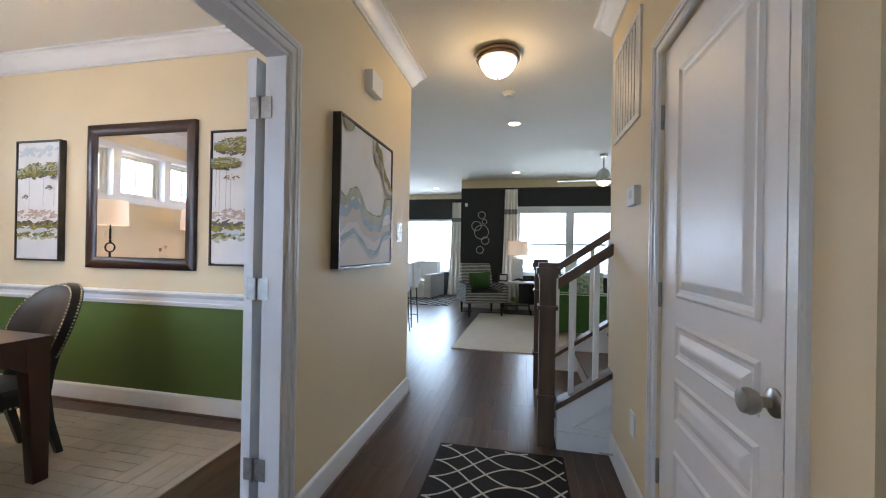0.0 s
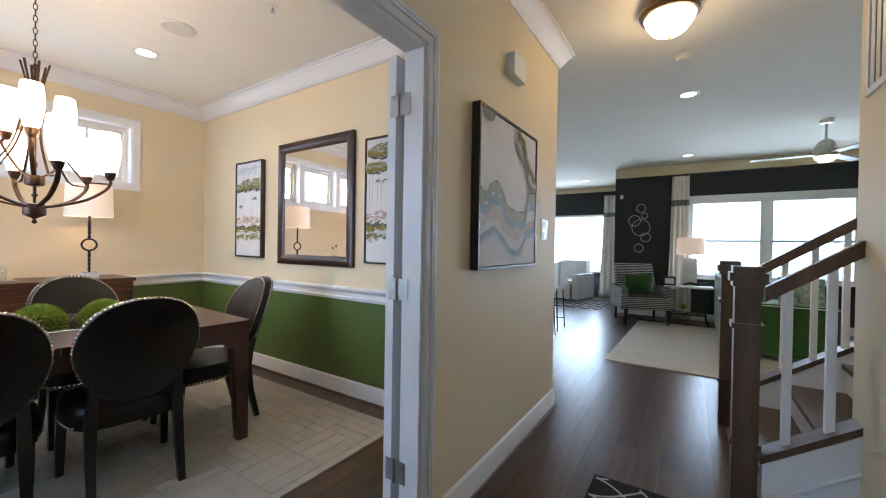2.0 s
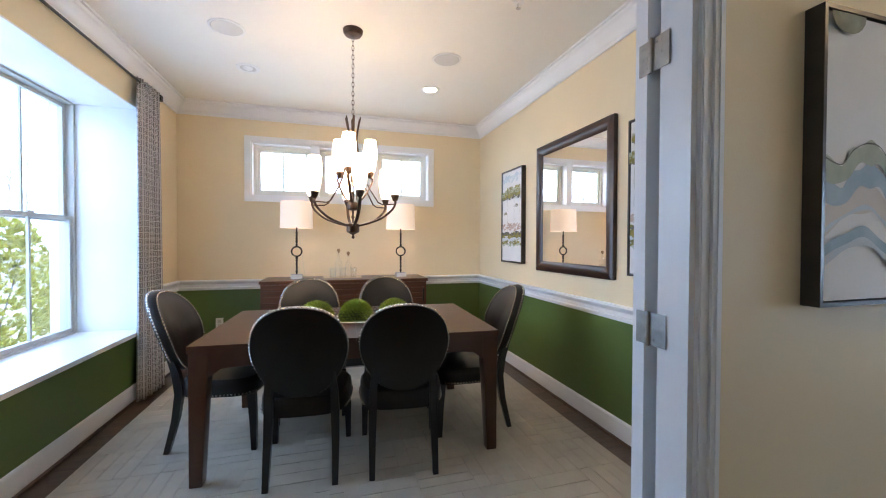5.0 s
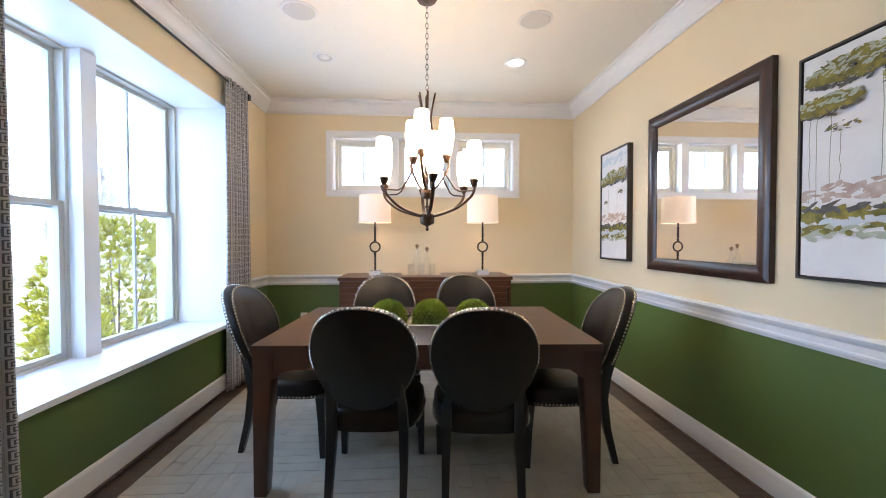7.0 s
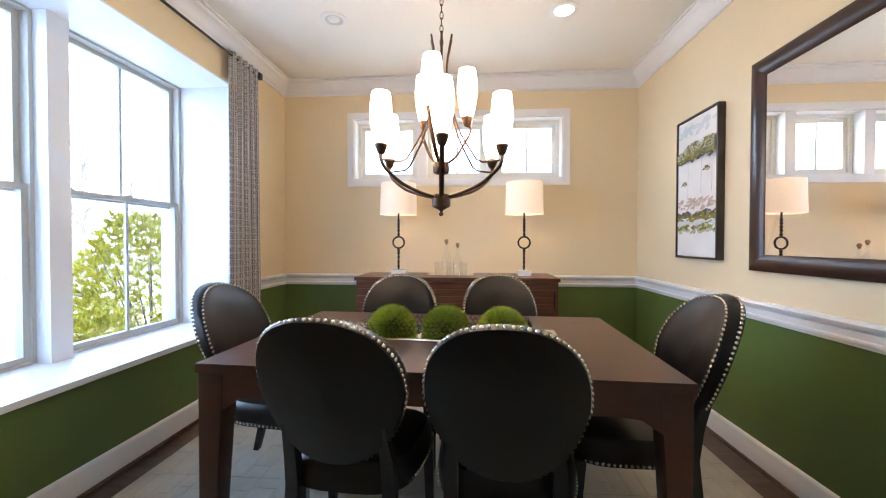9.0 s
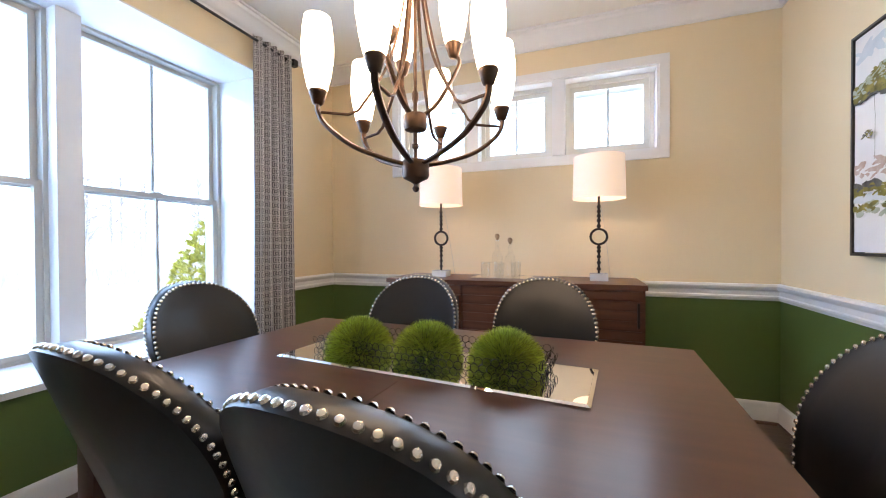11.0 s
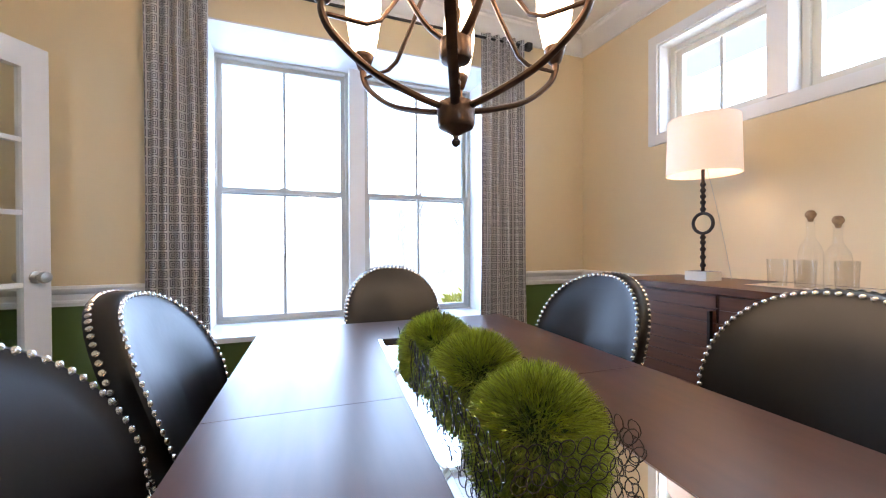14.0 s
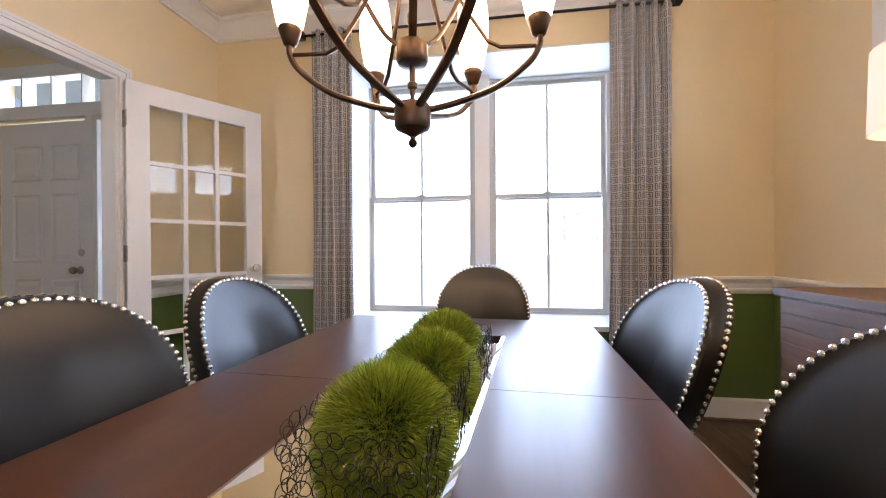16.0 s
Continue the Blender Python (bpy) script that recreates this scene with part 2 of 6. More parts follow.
def bm_run(bm, profile, path, closed=False):
    """A trim profile (out from the wall, height) drawn along a line of (x, y), the room on its left."""
    pts = [Vector((p[0], p[1], 0)) for p in path]
    n = len(pts)
    rings = []
    for i in range(n):
        norms = []
        if closed or i > 0:
            d = (pts[i] - pts[i - 1]).normalized()
            norms.append(Vector((-d.y, d.x, 0)))
        if closed or i < n - 1:
            d = (pts[(i + 1) % n] - pts[i]).normalized()
            norms.append(Vector((-d.y, d.x, 0)))
        o = norms[0] if len(norms) == 1 else (norms[0] + norms[1]) / (1 + norms[0].dot(norms[1]))
        rings.append([bm.verts.new((pts[i].x + o.x * u, pts[i].y + o.y * u, v)) for u, v in profile])
    k = len(profile)
    for a, b in list(zip(rings, rings[1:])) + ([(rings[-1], rings[0])] if closed else []):
        for i in range(k):
            j = (i + 1) % k
            bm.faces.new((a[i], a[j], b[j], b[i]))
    if not closed:
        bm.faces.new(rings[0][::-1])
        bm.faces.new(rings[-1])
    return bm


def finish(name, bm, *materials, smooth=True):
    bmesh.ops.recalc_face_normals(bm, faces=bm.faces)
    me = bpy.data.meshes.new(name)
    bm.to_mesh(me)
    bm.free()
    for m in materials:
        me.materials.append(m)
    if smooth:
        me.shade_smooth()
        me.set_sharp_from_angle(angle=radians(38))
    return me


def part(name, bm, material, parent, label="", smooth=True):
    """One mesh under a thing or a part."""
    ob = new(name, finish(name, bm, material, smooth=smooth))
    ob.parent = parent
    if label:
        ob["label"] = label
    return ob


def thing(name, label, category, at=None, group="", kind=""):
    """The Empty at a thing's base that its parts hang under."""
    ob = new(name)
    ob.empty_display_size = 0.05
    if at is not None:
        ob.matrix_world = at if isinstance(at, Matrix) else Matrix.Translation(at)
    return tagged(ob, label, category, group, kind)


def solo(name, bm, material, label, category, at=None, group="", kind="", smooth=True):
    mats = material if isinstance(material, (list, tuple)) else (material,)
    ob = new(name, finish(name, bm, *mats, smooth=smooth))
    if at is not None:
        ob.matrix_world = at if isinstance(at, Matrix) else Matrix.Translation(at)
    return tagged(ob, label, category, group, kind)


def structure(name, bm, material, label, smooth=False):
    return solo(name, bm, material, label, name.split("_")[0], kind="structure", smooth=smooth)


# ---- the shell ----
CEIL = 2.74
XE, XW, YN, YS = -0.895, -4.61, 2.40, -0.945      # dining room faces
HX, HR = -0.80, 0.70                             # hall faces
RAIL = 0.794                                     # top of the green paint
OP0, OP1, OPH = -0.19, 1.462, 2.027               # doorway to the dining room
RX0, RX1, RZ0, RZ1, RY = -3.80, -1.91, 0.56, 2.385, -1.42  # deep window recess
TY0, TY1, TZ0, TZ1 = -0.25, 1.725, 1.79, 2.37    # clerestory opening
FARY, DEEPY = 8.2, 10.3


def clad(bm, x0, x1, y0, y1, z0=0.0, z1=CEIL):
    """The outer skin of an outside wall."""
    bm_box(bm, x0, x1, y0, y1, z0, z1, 2)


def two_tone(bm, x0, x1, y0, y1, z0=0.0, z1=CEIL):
    if z0 < RAIL:
        bm_box(bm, x0, x1, y0, y1, z0, min(RAIL, z1), 1)
    if z1 > RAIL:
        bm_box(bm, x0, x1, y0, y1, max(RAIL, z0), z1, 0)


# east wall of the dining room, towards the hall: inner skin two-toned, hall skin beige
bm = bmesh.new()
for y0, y1, z0 in ((YS - 0.3, OP0, 0), (OP0, OP1, OPH), (OP1, YN + 0.1, 0)):
    two_tone(bm, XE, XE + 0.065, y0, y1, z0)
    bm_box(bm, XE + 0.065, HX, y0, y1, z0, CEIL, 0)
bm_box(bm, XE + 0.02, HX, YN + 0.1, 3.18, 0, CEIL, 0)
structure("wall_east", bm, (M_WALL, M_GREEN), "beige wall with moss green lower half and a wide doorway")
bm = bmesh.new()
two_tone(bm, XW - 0.15, XE, YN, YN + 0.1)
structure("wall_north", bm, (M_WALL, M_GREEN), "beige wall with moss green lower half below the chair rail")
# west wall with the clerestory opening
bm = bmesh.new()
WW = XW - 0.2
for y0, y1, z0, z1 in ((YS - 0.3, TY0, 0, CEIL), (TY1, YN, 0, CEIL), (TY0, TY1, 0, TZ0), (TY0, TY1, TZ1, CEIL)):
    two_tone(bm, WW + 0.08, XW, y0, y1, z0, z1)
    clad(bm, WW, WW + 0.08, y0, y1, z0, z1)
structure("wall_west", bm, (M_WALL, M_GREEN, M_SIDING), "beige wall with green lower half and three high windows")
# south wall with the deep recess
bm = bmesh.new()
for x0, x1, z0, z1 in ((XW, RX0, 0, CEIL), (RX1, XE, 0, CEIL), (RX0, RX1, 0, RZ0 - 0.03), (RX0, RX1, RZ1, CEIL)):
    two_tone(bm, x0, x1, YS - 0.2, YS, z0, z1)
    clad(bm, x0, x1, YS - 0.3, YS - 0.2, z0, z1)
structure("wall_south", bm, (M_WALL, M_GREEN, M_SIDING), "beige and green wall with a deep window recess")
bm = bmesh.new()
bm_box(bm, RX0 - 0.12, RX0, RY - 0.12, YS - 0.3, RZ0 - 0.2, RZ1 + 0.1)
bm_box(bm, RX1, RX1 + 0.12, RY - 0.12, YS - 0.3, RZ0 - 0.2, RZ1 + 0.1)
bm_box(bm, RX0, RX1, RY - 0.12, YS - 0.3, RZ1, RZ1 + 0.1)
bm_box(bm, RX0, RX1, RY - 0.12, YS - 0.3, RZ0 - 0.2, RZ0 - 0.03)
structure("wall_recess", bm, M_TRIM, "white painted sides of the window recess")
bm = bmesh.new()
bm_box(bm, RX0, RX0 + 0.012, RY, YS, RZ0, RZ1 - 0.012)
bm_box(bm, RX1 - 0.012, RX1, RY, YS, RZ0, RZ1 - 0.012)
bm_box(bm, RX0, RX1, RY, YS, RZ1 - 0.012, RZ1 - 0.001)
structure("trim_recess", bm, M_TRIM, "white reveal boards lining the window recess")
structure("sill", box_bm(RX0 - 0.05, RX1 + 0.05, RY - 0.02, YS + 0.035, RZ0 - 0.03, RZ0, 0.006), M_TRIM, "deep glossy white window sill")

# hall, foyer and the open rooms beyond
bm = bmesh.new()
for y0, y1, z0 in ((0.78, 0.98, 0), (0.98, 1.76, 2.045), (1.76, 2.66, 0)):
    bm_box(bm, HR, HR + 0.12, y0, y1, z0, CEIL)
bm_box(bm, HR + 0.12, 1.45, 0.78, 0.9, 0, CEIL)
structure("wall_hall", bm, M_WALL, "beige hall wall with a closet door")
bm = bmesh.new()
bm_box(bm, 1.40, 1.52, -1.07, 0.78, 0, CEIL)
structure("wall_foyer", bm, M_WALL, "beige foyer wall")
bm = bmesh.new()
EY = -0.95
for x0, x1, z0, z1 in ((HX - 0.01, 0.02, 0, CEIL), (0.02, 0.20, 0, 0.3), (0.20, 0.27, 0, 2.14), (1.18, 1.42, 0, CEIL), (0.02, 1.18, 2.14, 2.22), (0.02, 1.18, 2.50, CEIL)):
    bm_box(bm, x0, x1, EY - 0.14, EY, z0, z1)
structure("wall_entry", bm, M_WALL, "beige entry wall around the front door")
bm = bmesh.new()
bm_box(bm, HR + 0.12, 4.6, 2.58, 2.66, 0, CEIL)
structure("wall_stair", bm, M_WALL, "beige wall along the staircase")
bm = bmesh.new()
bm_box(bm, -6.1, XE + 0.02, 3.08, 3.18, 0, CEIL)
structure("wall_kitchen", bm, M_WALL, "beige wall behind the dining room")
bm = bmesh.new()
bm_box(bm, -6.1, -6.0, 3.18, DEEPY + 0.1, 0, CEIL)
structure("wall_kitchen_side", bm, M_WALL, "beige side wall of the kitchen")
bm = bmesh.new()
bm_box(bm, 4.6, 4.72, 2.58, FARY, 0, CEIL)
structure("wall_living_side", bm, M_WALL, "beige side wall of the living room")
bm = bmesh.new()
LW0, LW1, LZ0, LZ1 = 0.02, 3.2, 0.75, 2.08
for x0, x1, z0, z1, mi in ((-1.17, LW0, 0, 2.56, 1), (LW0, LW1, 2.08, 2.56, 1), (LW1, 4.72, 0, 2.56, 1), (LW0, LW1, 0, LZ0, 1), (-1.17, 4.72, 2.56, CEIL, 0)):
    bm_box(bm, x0, x1, FARY, FARY + 0.14, z0, z1, mi)
structure("wall_living", bm, (M_WALL, M_BLACKW), "black feature wall with a wide window")
bm = bmesh.new()
for x0, x1, z0, z1, mi in ((-6.1, -4.6, 0, CEIL, 0), (-4.6, -1.65, 2.06, 2.62, 1), (-4.6, -1.65, 0, 0.62, 1), (-1.65, -1.17, 0, 2.62, 1), (-4.6, -1.17, 2.62, CEIL, 0)):
    bm_box(bm, x0, x1, DEEPY, DEEPY + 0.14, z0, z1, mi)
structure("wall_breakfast", bm, (M_WALL, M_BLACKW), "black wall band over wide bright windows")
bm = bmesh.new()
bm_box(bm, -1.17, -1.05, FARY + 0.14, DEEPY + 0.14, 0, CEIL)
structure("wall_return", bm, M_BLACKW, "black return wall")

bm = bmesh.new()
bm_box(bm, -6.1, 4.72, -1.1, DEEPY + 0.14, CEIL, CEIL + 0.1)
structure("ceiling", bm, M_CEIL, "white painted ceiling")
bm = bmesh.new()
bm_box(bm, -6.1, 4.72, -1.09, DEEPY + 0.14, -0.15, -0.012)
structure("floor", bm, M_OAK2, "dark brown oak plank floor")

# trim profiles
CROWN = [(0, 2.605), (0.012, 2.605), (0.016, 2.622), (0.030, 2.632), (0.042, 2.655), (0.066, 2.690), (0.085, 2.702), (0.090, 2.722), (0.104, 2.726), (0.104, 2.7395), (0, 2.7395)]
BASE = [(0, 0), (0.016, 0), (0.016, 0.098), (0.012, 0.108), (0.013, 0.120), (0.006, 0.134), (0, 0.138)]
CHAIR = [(0, 0.779), (0.010, 0.779), (0.013, 0.791), (0.020, 0.797), (0.020, 0.807), (0.012, 0.813), (0.012, 0.841), (0.022, 0.847), (0.032, 0.859), (0.036, 0.871), (0.028, 0.883), (0, 0.885)]
SHOE = [(0, 0), (0.028, 0), (0.026, 0.012), (0.017, 0.018), (0, 0.018)]
CAS = 0.063
bm = bmesh.new()
bm_run(bm, CROWN, [(XE, YS), (XE, YN), (XW, YN), (XW, YS)], True)
structure("trim_crown_dining", bm, M_TRIM, "white moulded crown along the ceiling", True)
bm = bmesh.new()
bm_run(bm, CROWN, [(-2.2, 3.18), (HX, 3.18), (HX, EY)])
structure("trim_crown_hall", bm, M_TRIM, "white moulded crown along the hall ceiling", True)
bm = bmesh.new()
bm_run(bm, CROWN, [(HR, 0.78), (HR, 2.66), (HR + 0.1, 2.66)])
structure("trim_crown_closet", bm, M_TRIM, "white moulded crown above the closet door", True)
for name, prof, lab in (("baseboard_dining", BASE, "white moulded baseboard"), ("trim_chair_rail", CHAIR, "white moulded chair rail")):
    bm = bmesh.new()
    if prof is BASE:
        bm_run(bm, prof, [(XE, OP1 + CAS), (XE, YN), (XW, YN), (XW, YS), (XE, YS), (XE, OP0 - CAS)])
    else:
        bm_run(bm, prof, [(XE, OP1 + CAS), (XE, YN), (XW, YN), (XW, YS), (RX0 - 0.004, YS)])
        bm_run(bm, prof, [(RX1 + 0.004, YS), (XE, YS), (XE, OP0 - CAS)])
    structure(name, bm, M_TRIM, lab, True)
bm = bmesh.new()
bm_run(bm, SHOE, [(XE, YN), (XW, YN), (XW, YS), (XE, YS)][:4])
bm_run(bm, SHOE, [(-2.2, 3.18), (HX, 3.18), (HX, OP1 + CAS)])
structure("trim_shoe", bm, M_OAKX, "dark stained shoe moulding", True)
bm = bmesh.new()
bm_run(bm, BASE, [(-2.2, 3.18), (HX, 3.18), (HX, OP1 + CAS)])
bm_run(bm, BASE, [(HX, OP0 - CAS), (HX, EY)])
bm_run(bm, BASE, [(HR, 1.76 + CAS), (HR, 2.56)])
bm_run(bm, BASE, [(HR, 0.79), (HR, 0.98 - CAS)])
structure("baseboard_hall", bm, M_TRIM, "white moulded baseboard", True)


def casing(name, axis_x, side, y0, y1, h, label):
    """Moulded casing round a doorway in a wall at x = axis_x, standing out towards side."""
    bm = bmesh.new()
    for off0, off1, thick in ((0, CAS, 0.011), (0.004, 0.012, 0.014), (0.014, 0.030, 0.0125), (CAS - 0.030, CAS - 0.001, 0.019), (CAS - 0.016, CAS - 0.002, 0.022)):
        xa, xb = sorted((axis_x, axis_x + side * thick))
        bm_box(bm, xa, xb, y0 - off1, y0 - off0, 0, h + off1)
        bm_box(bm, xa, xb, y1 + off0, y1 + off1, 0, h + off1)
        bm_box(bm, xa, xb, y0 - off0, y1 + off0, h + off0, h + off1)
    return structure(name, bm, M_TRIM, label)


casing("trim_casing_hall_side", HX, 1, OP0, OP1, OPH, "white moulded doorway casing")
casing("trim_casing_dining_side", XE, -1, OP0, OP1, OPH, "white moulded doorway casing")
casing("trim_casing_closet", HR, -1, 0.98, 1.76, 2.045, "white moulded closet door casing")
bm = bmesh.new()
bm_box(bm, XE + 0.0005, HX - 0.0005, OP1 - 0.018, OP1, 0, OPH)
bm_box(bm, XE, HX, OP0, OP0 + 0.018, 0, OPH)
bm_box(bm, XE, HX, OP0 + 0.018, OP1 - 0.018, OPH - 0.018, OPH)
structure("trim_jamb", bm, M_TRIM, "white painted door jamb")

# ---- dining room: the table ----
TX0, TX1, TB0, TB1 = -3.31, -2.25, -0.10, 1.60
TCX, TCY = (TX0 + TX1) / 2, (TB0 + TB1) / 2


def dining_table():
    t = thing("dining_table", "espresso-stained wooden dining table with arched apron on a cream rug", "table", pose(TCX, TCY, 0.012, 0, 0, -2.5))
    hx, hy, h = (TX1 - TX0) / 2, (TB1 - TB0) / 2, 0.738
    part("tabletop", box_bm(-hx, hx, -hy, -0.001, h - 0.035, h, 0.003), M_TABLE, t)
    part("tabletop", box_bm(-hx, hx, 0.001, hy, h - 0.035, h, 0.003), M_TABLE, t)
    for sx in (-1, 1):
        for sy in (-1, 1):
            bm = bmesh.new()
            rings = []
            for z, w in ((0, 0.062), (0.45, 0.082), (0.62, 0.092), (h - 0.036, 0.092)):
                x1, y1 = sx * (hx - 0.006), sy * (hy - 0.006)
                rings.append([bm.verts.new((x1 - sx * a * w, y1 - sy * b * w, z)) for a, b in ((0, 0), (1, 0), (1, 1), (0, 1))])
            for a, b in zip(rings, rings[1:]):
                for i in range(4):
                    bm.faces.new((a[i], a[(i + 1) % 4], b[(i + 1) % 4], b[i]))
            bm.faces.new(rings[0])
            bm.faces.new(rings[-1])
            bmesh.ops.recalc_face_normals(bm, faces=bm.faces)
            bevel(bm, 0.004, 2)
            part("leg", bm, M_TABLE, t)

    def apron(length, along_x, off):
        """A board whose lower edge arches into the legs."""
        bm = bmesh.new()
        n, z1 = 24, h - 0.036
        cols = []
        for i in range(n + 1):
            s = -length / 2 + length * i / n
            d = min(s + length / 2, length / 2 - s)
            drop = 0.085 + 0.05 * max(0, 1 - d / 0.10) ** 2
            for o in (off - 0.011, off + 0.011):
                p = (s, o) if along_x else (o, s)
                cols.append((bm.verts.new((*p, z1 - drop)), bm.verts.new((*p, z1))))
        for i in range(n):
            a, b, c, d = cols[2 * i], cols[2 * i + 1], cols[2 * i + 2], cols[2 * i + 3]
            bm.faces.new((a[0], c[0], c[1], a[1]))
            bm.faces.new((b[0], b[1], d[1], d[0]))
            bm.faces.new((a[0], b[0], d[0], c[0]))
            bm.faces.new((a[1], c[1], d[1], b[1]))
        return bm
    for s in (-1, 1):
        part("apron", apron(2 * hx - 0.19, True, s * (hy - 0.022)), M_TABLE, t)
        part("apron", apron(2 * hy - 0.19, False, s * (hx - 0.022)), M_TABLE, t)
    return t


dining_table()


# ---- dining chairs: oval nailhead backs, facing +y when unturned ----
def oval(a, w, h, power=2.3):
    c, s = math.cos(a), math.sin(a)
    return w * math.copysign(abs(c) ** (2 / power), c), h * math.copysign(abs(s) ** (2 / power), s)


def chair_back_z(s):
    """Lean of the back: y offset at height s above the seat."""
    return -0.125 - 0.30 * s - 0.09 * s * s


def dining_chair():
    c = thing("dining_chair", "dark leather dining chair with round back and nickel nailhead trim", "chair", group="chairs round the table")
    mid, hw, hh, seat = 0.712, 0.240, 0.250, 0.475
    n = 40

    def ring(scale, depth):
        out = []
        for i in range(n):
            u, v = oval(2 * math.pi * i / n, hw * scale, hh * scale)
            u *= 1.0 - 0.16 * max(0, -v / hh)
            z = mid + v
            curve = 0.05 * (u / hw) ** 2
            out.append(Vector((u, chair_back_z(z - seat) + depth + curve, z)))
        return out
    bm = bmesh.new()
    layers = [ring(0.03, 0.034), ring(0.45, 0.034), ring(0.80, 0.030), ring(0.90, 0.022), ring(0.975, 0.022), ring(1.0, 0.012),
              ring(1.0, -0.030), ring(0.98, -0.042), ring(0.6, -0.046), ring(0.03, -0.046)]
    rows = [[bm.verts.new(p) for p in layer] for layer in layers]
    for a, b in zip(rows, rows[1:]):
        for i in range(n):
            bm.faces.new((a[i], a[(i + 1) % n], b[(i + 1) % n], b[i]))
    bm.faces.new(rows[0])
    bm.faces.new(rows[-1])
    part("backrest", bm, M_LEATHER, c)

    def nails(name, path, parent, spacing, axis):
        """A row of domed nail heads along a line."""
        bm = bmesh.new()
        carry = 0.0
        for p, q in zip(path, path[1:]):
            seg = (q - p).length
            while carry <= seg:
                o = p + (q - p) * (carry / seg)
                a = axis(o)
                side = a.cross(Vector((0.3, 0.2, 0.9))).normalized()
                up = a.cross(side)
                top = bm.verts.new(o + a * 0.0060)
                loops = []
                for r, hgt in ((0.0070, 0.0), (0.0052, 0.0040)):
                    loops.append([bm.verts.new(o + a * hgt + side * r * math.cos(k * math.pi / 4) + up * r * math.sin(k * math.pi / 4)) for k in range(8)])
                for k in range(8):
                    bm.faces.new((loops[0][k], loops[0][(k + 1) % 8], loops[1][(k + 1) % 8], loops[1][k]))
                    bm.faces.new((loops[1][k], loops[1][(k + 1) % 8], top))
                carry += spacing
            carry -= seg
        return part(name, bm, M_NAIL, parent, "row of shiny nickel nail heads")

    def arc(scale, depth):
        pts = ring(scale, depth)
        pts = [pts[i % n] for i in range(-7, n - 12)]
        return pts
    centre = Vector((0, -0.21, mid))
    nails("nail_trim", arc(0.972, 0.0222), c, 0.0205, lambda o: Vector((0, 1, 0.25)).normalized())
    nails("nail_trim", arc(1.001, -0.029), c, 0.0205, lambda o: (o - centre).normalized())

    bm = bmesh.new()
    sn = 36

    def seat_ring(scale, z):
        out = []
        for i in range(sn):
            u, v = oval(2 * math.pi * i / sn, 0.245 * scale, 0.235 * scale, 3.4)
            u *= 1.0 + 0.07 * v / 0.235
            out.append(bm.verts.new((u, v + 0.12, z)))
        return out
    rows = [seat_ring(0.9, 0.338), seat_ring(1.0, 0.343), seat_ring(1.0, 0.395), seat_ring(0.985, 0.425), seat_ring(0.93, 0.442), seat_ring(0.6, 0.456), seat_ring(0.03, 0.46)]
    for a, b in zip(rows, rows[1:]):
        for i in range(sn):
            bm.faces.new((a[i], a[(i + 1) % sn], b[(i + 1) % sn], b[i]))
    bm.faces.new(rows[0])
    bm.faces.new(rows[-1])
    part("seat", bm, M_LEATHER, c)
    rim = []
    for i in range(-sn // 4 + 1, sn * 3 // 4):
        u, v = oval(2 * math.pi * i / sn, 0.247, 0.237, 3.4)
        u *= 1.0 + 0.07 * v / 0.235
        if v > -0.17:
            rim.append(Vector((u, v + 0.12, 0.354)))
    nails("nail_trim", rim, c, 0.0205, lambda o: Vector((o.x, o.y - 0.12, 0)).normalized())

    for s in (-1, 1):
        bm = bmesh.new()
        rings = []
        for x, y, z, w in ((0.225, 0.325, 0.0, 0.015), (0.222, 0.320, 0.2, 0.02), (0.215, 0.310, 0.345, 0.024)):
            rings.append([bm.verts.new((s * x + a * w, y + b * w, z)) for a, b in ((-1, -1), (1, -1), (1, 1), (-1, 1))])
        for a, b in zip(rings, rings[1:]):
            for i in range(4):
                bm.faces.new((a[i], a[(i + 1) % 4], b[(i + 1) % 4], b[i]))
        bm.faces.new(rings[0])
        bm.faces.new(rings[-1])
        part("leg", bm, M_LEGBLK, c)
        bm = bmesh.new()
        rings = []
        for x, y, z, w in ((0.172, -0.175, 0.0, 0.015), (0.172, -0.125, 0.2, 0.019), (0.168, -0.105, 0.36, 0.022), (0.165, -0.125, 0.48, 0.02), (0.155, -0.168, 0.60, 0.016)):
            rings.append([bm.verts.new((s * x + a * w, y + b * w, z)) for a, b in ((-1, -1), (1, -1), (1, 1), (-1, 1))])
        for a, b in zip(rings, rings[1:]):
            for i in range(4):
                bm.faces.new((a[i], a[(i + 1) % 4], b[(i + 1) % 4], b[i]))
        bm.faces.new(rings[0])
        bm.faces.new(rings[-1])
        part("leg", bm, M_LEGBLK, c)
    return c


RUGZ = 0.012
first = dining_chair()
first.matrix_world = pose(-2.325, 0.450, RUGZ, 0, 0, 86)
for x, y, turn in ((-2.275, 0.99, 84), (-3.26, 0.427, -85.6), (-3.33, 1.066, -89), (-2.655, 1.615, 175), (-2.870, -0.175, -4)):
    copy_thing(first, pose(x, y, RUGZ, 0, 0, turn))


# ---- wall art, mirror ----
def picture_frame(name, label, w, h, depth, rail, frame_mat, m, category="painting"):
    """A deep frame lying in its own x-z plane, front towards -y."""
    f = thing(name, label, category, m)
    for x0, x1, z0, z1 in ((0, w, 0, rail), (0, w, h - rail, h), (0, rail, rail, h - rail), (w - rail, w, rail, h - rail)):
        part("frame", box_bm(x0, x1, -depth, 0, z0, z1, 0.002), frame_mat, f)
    return f


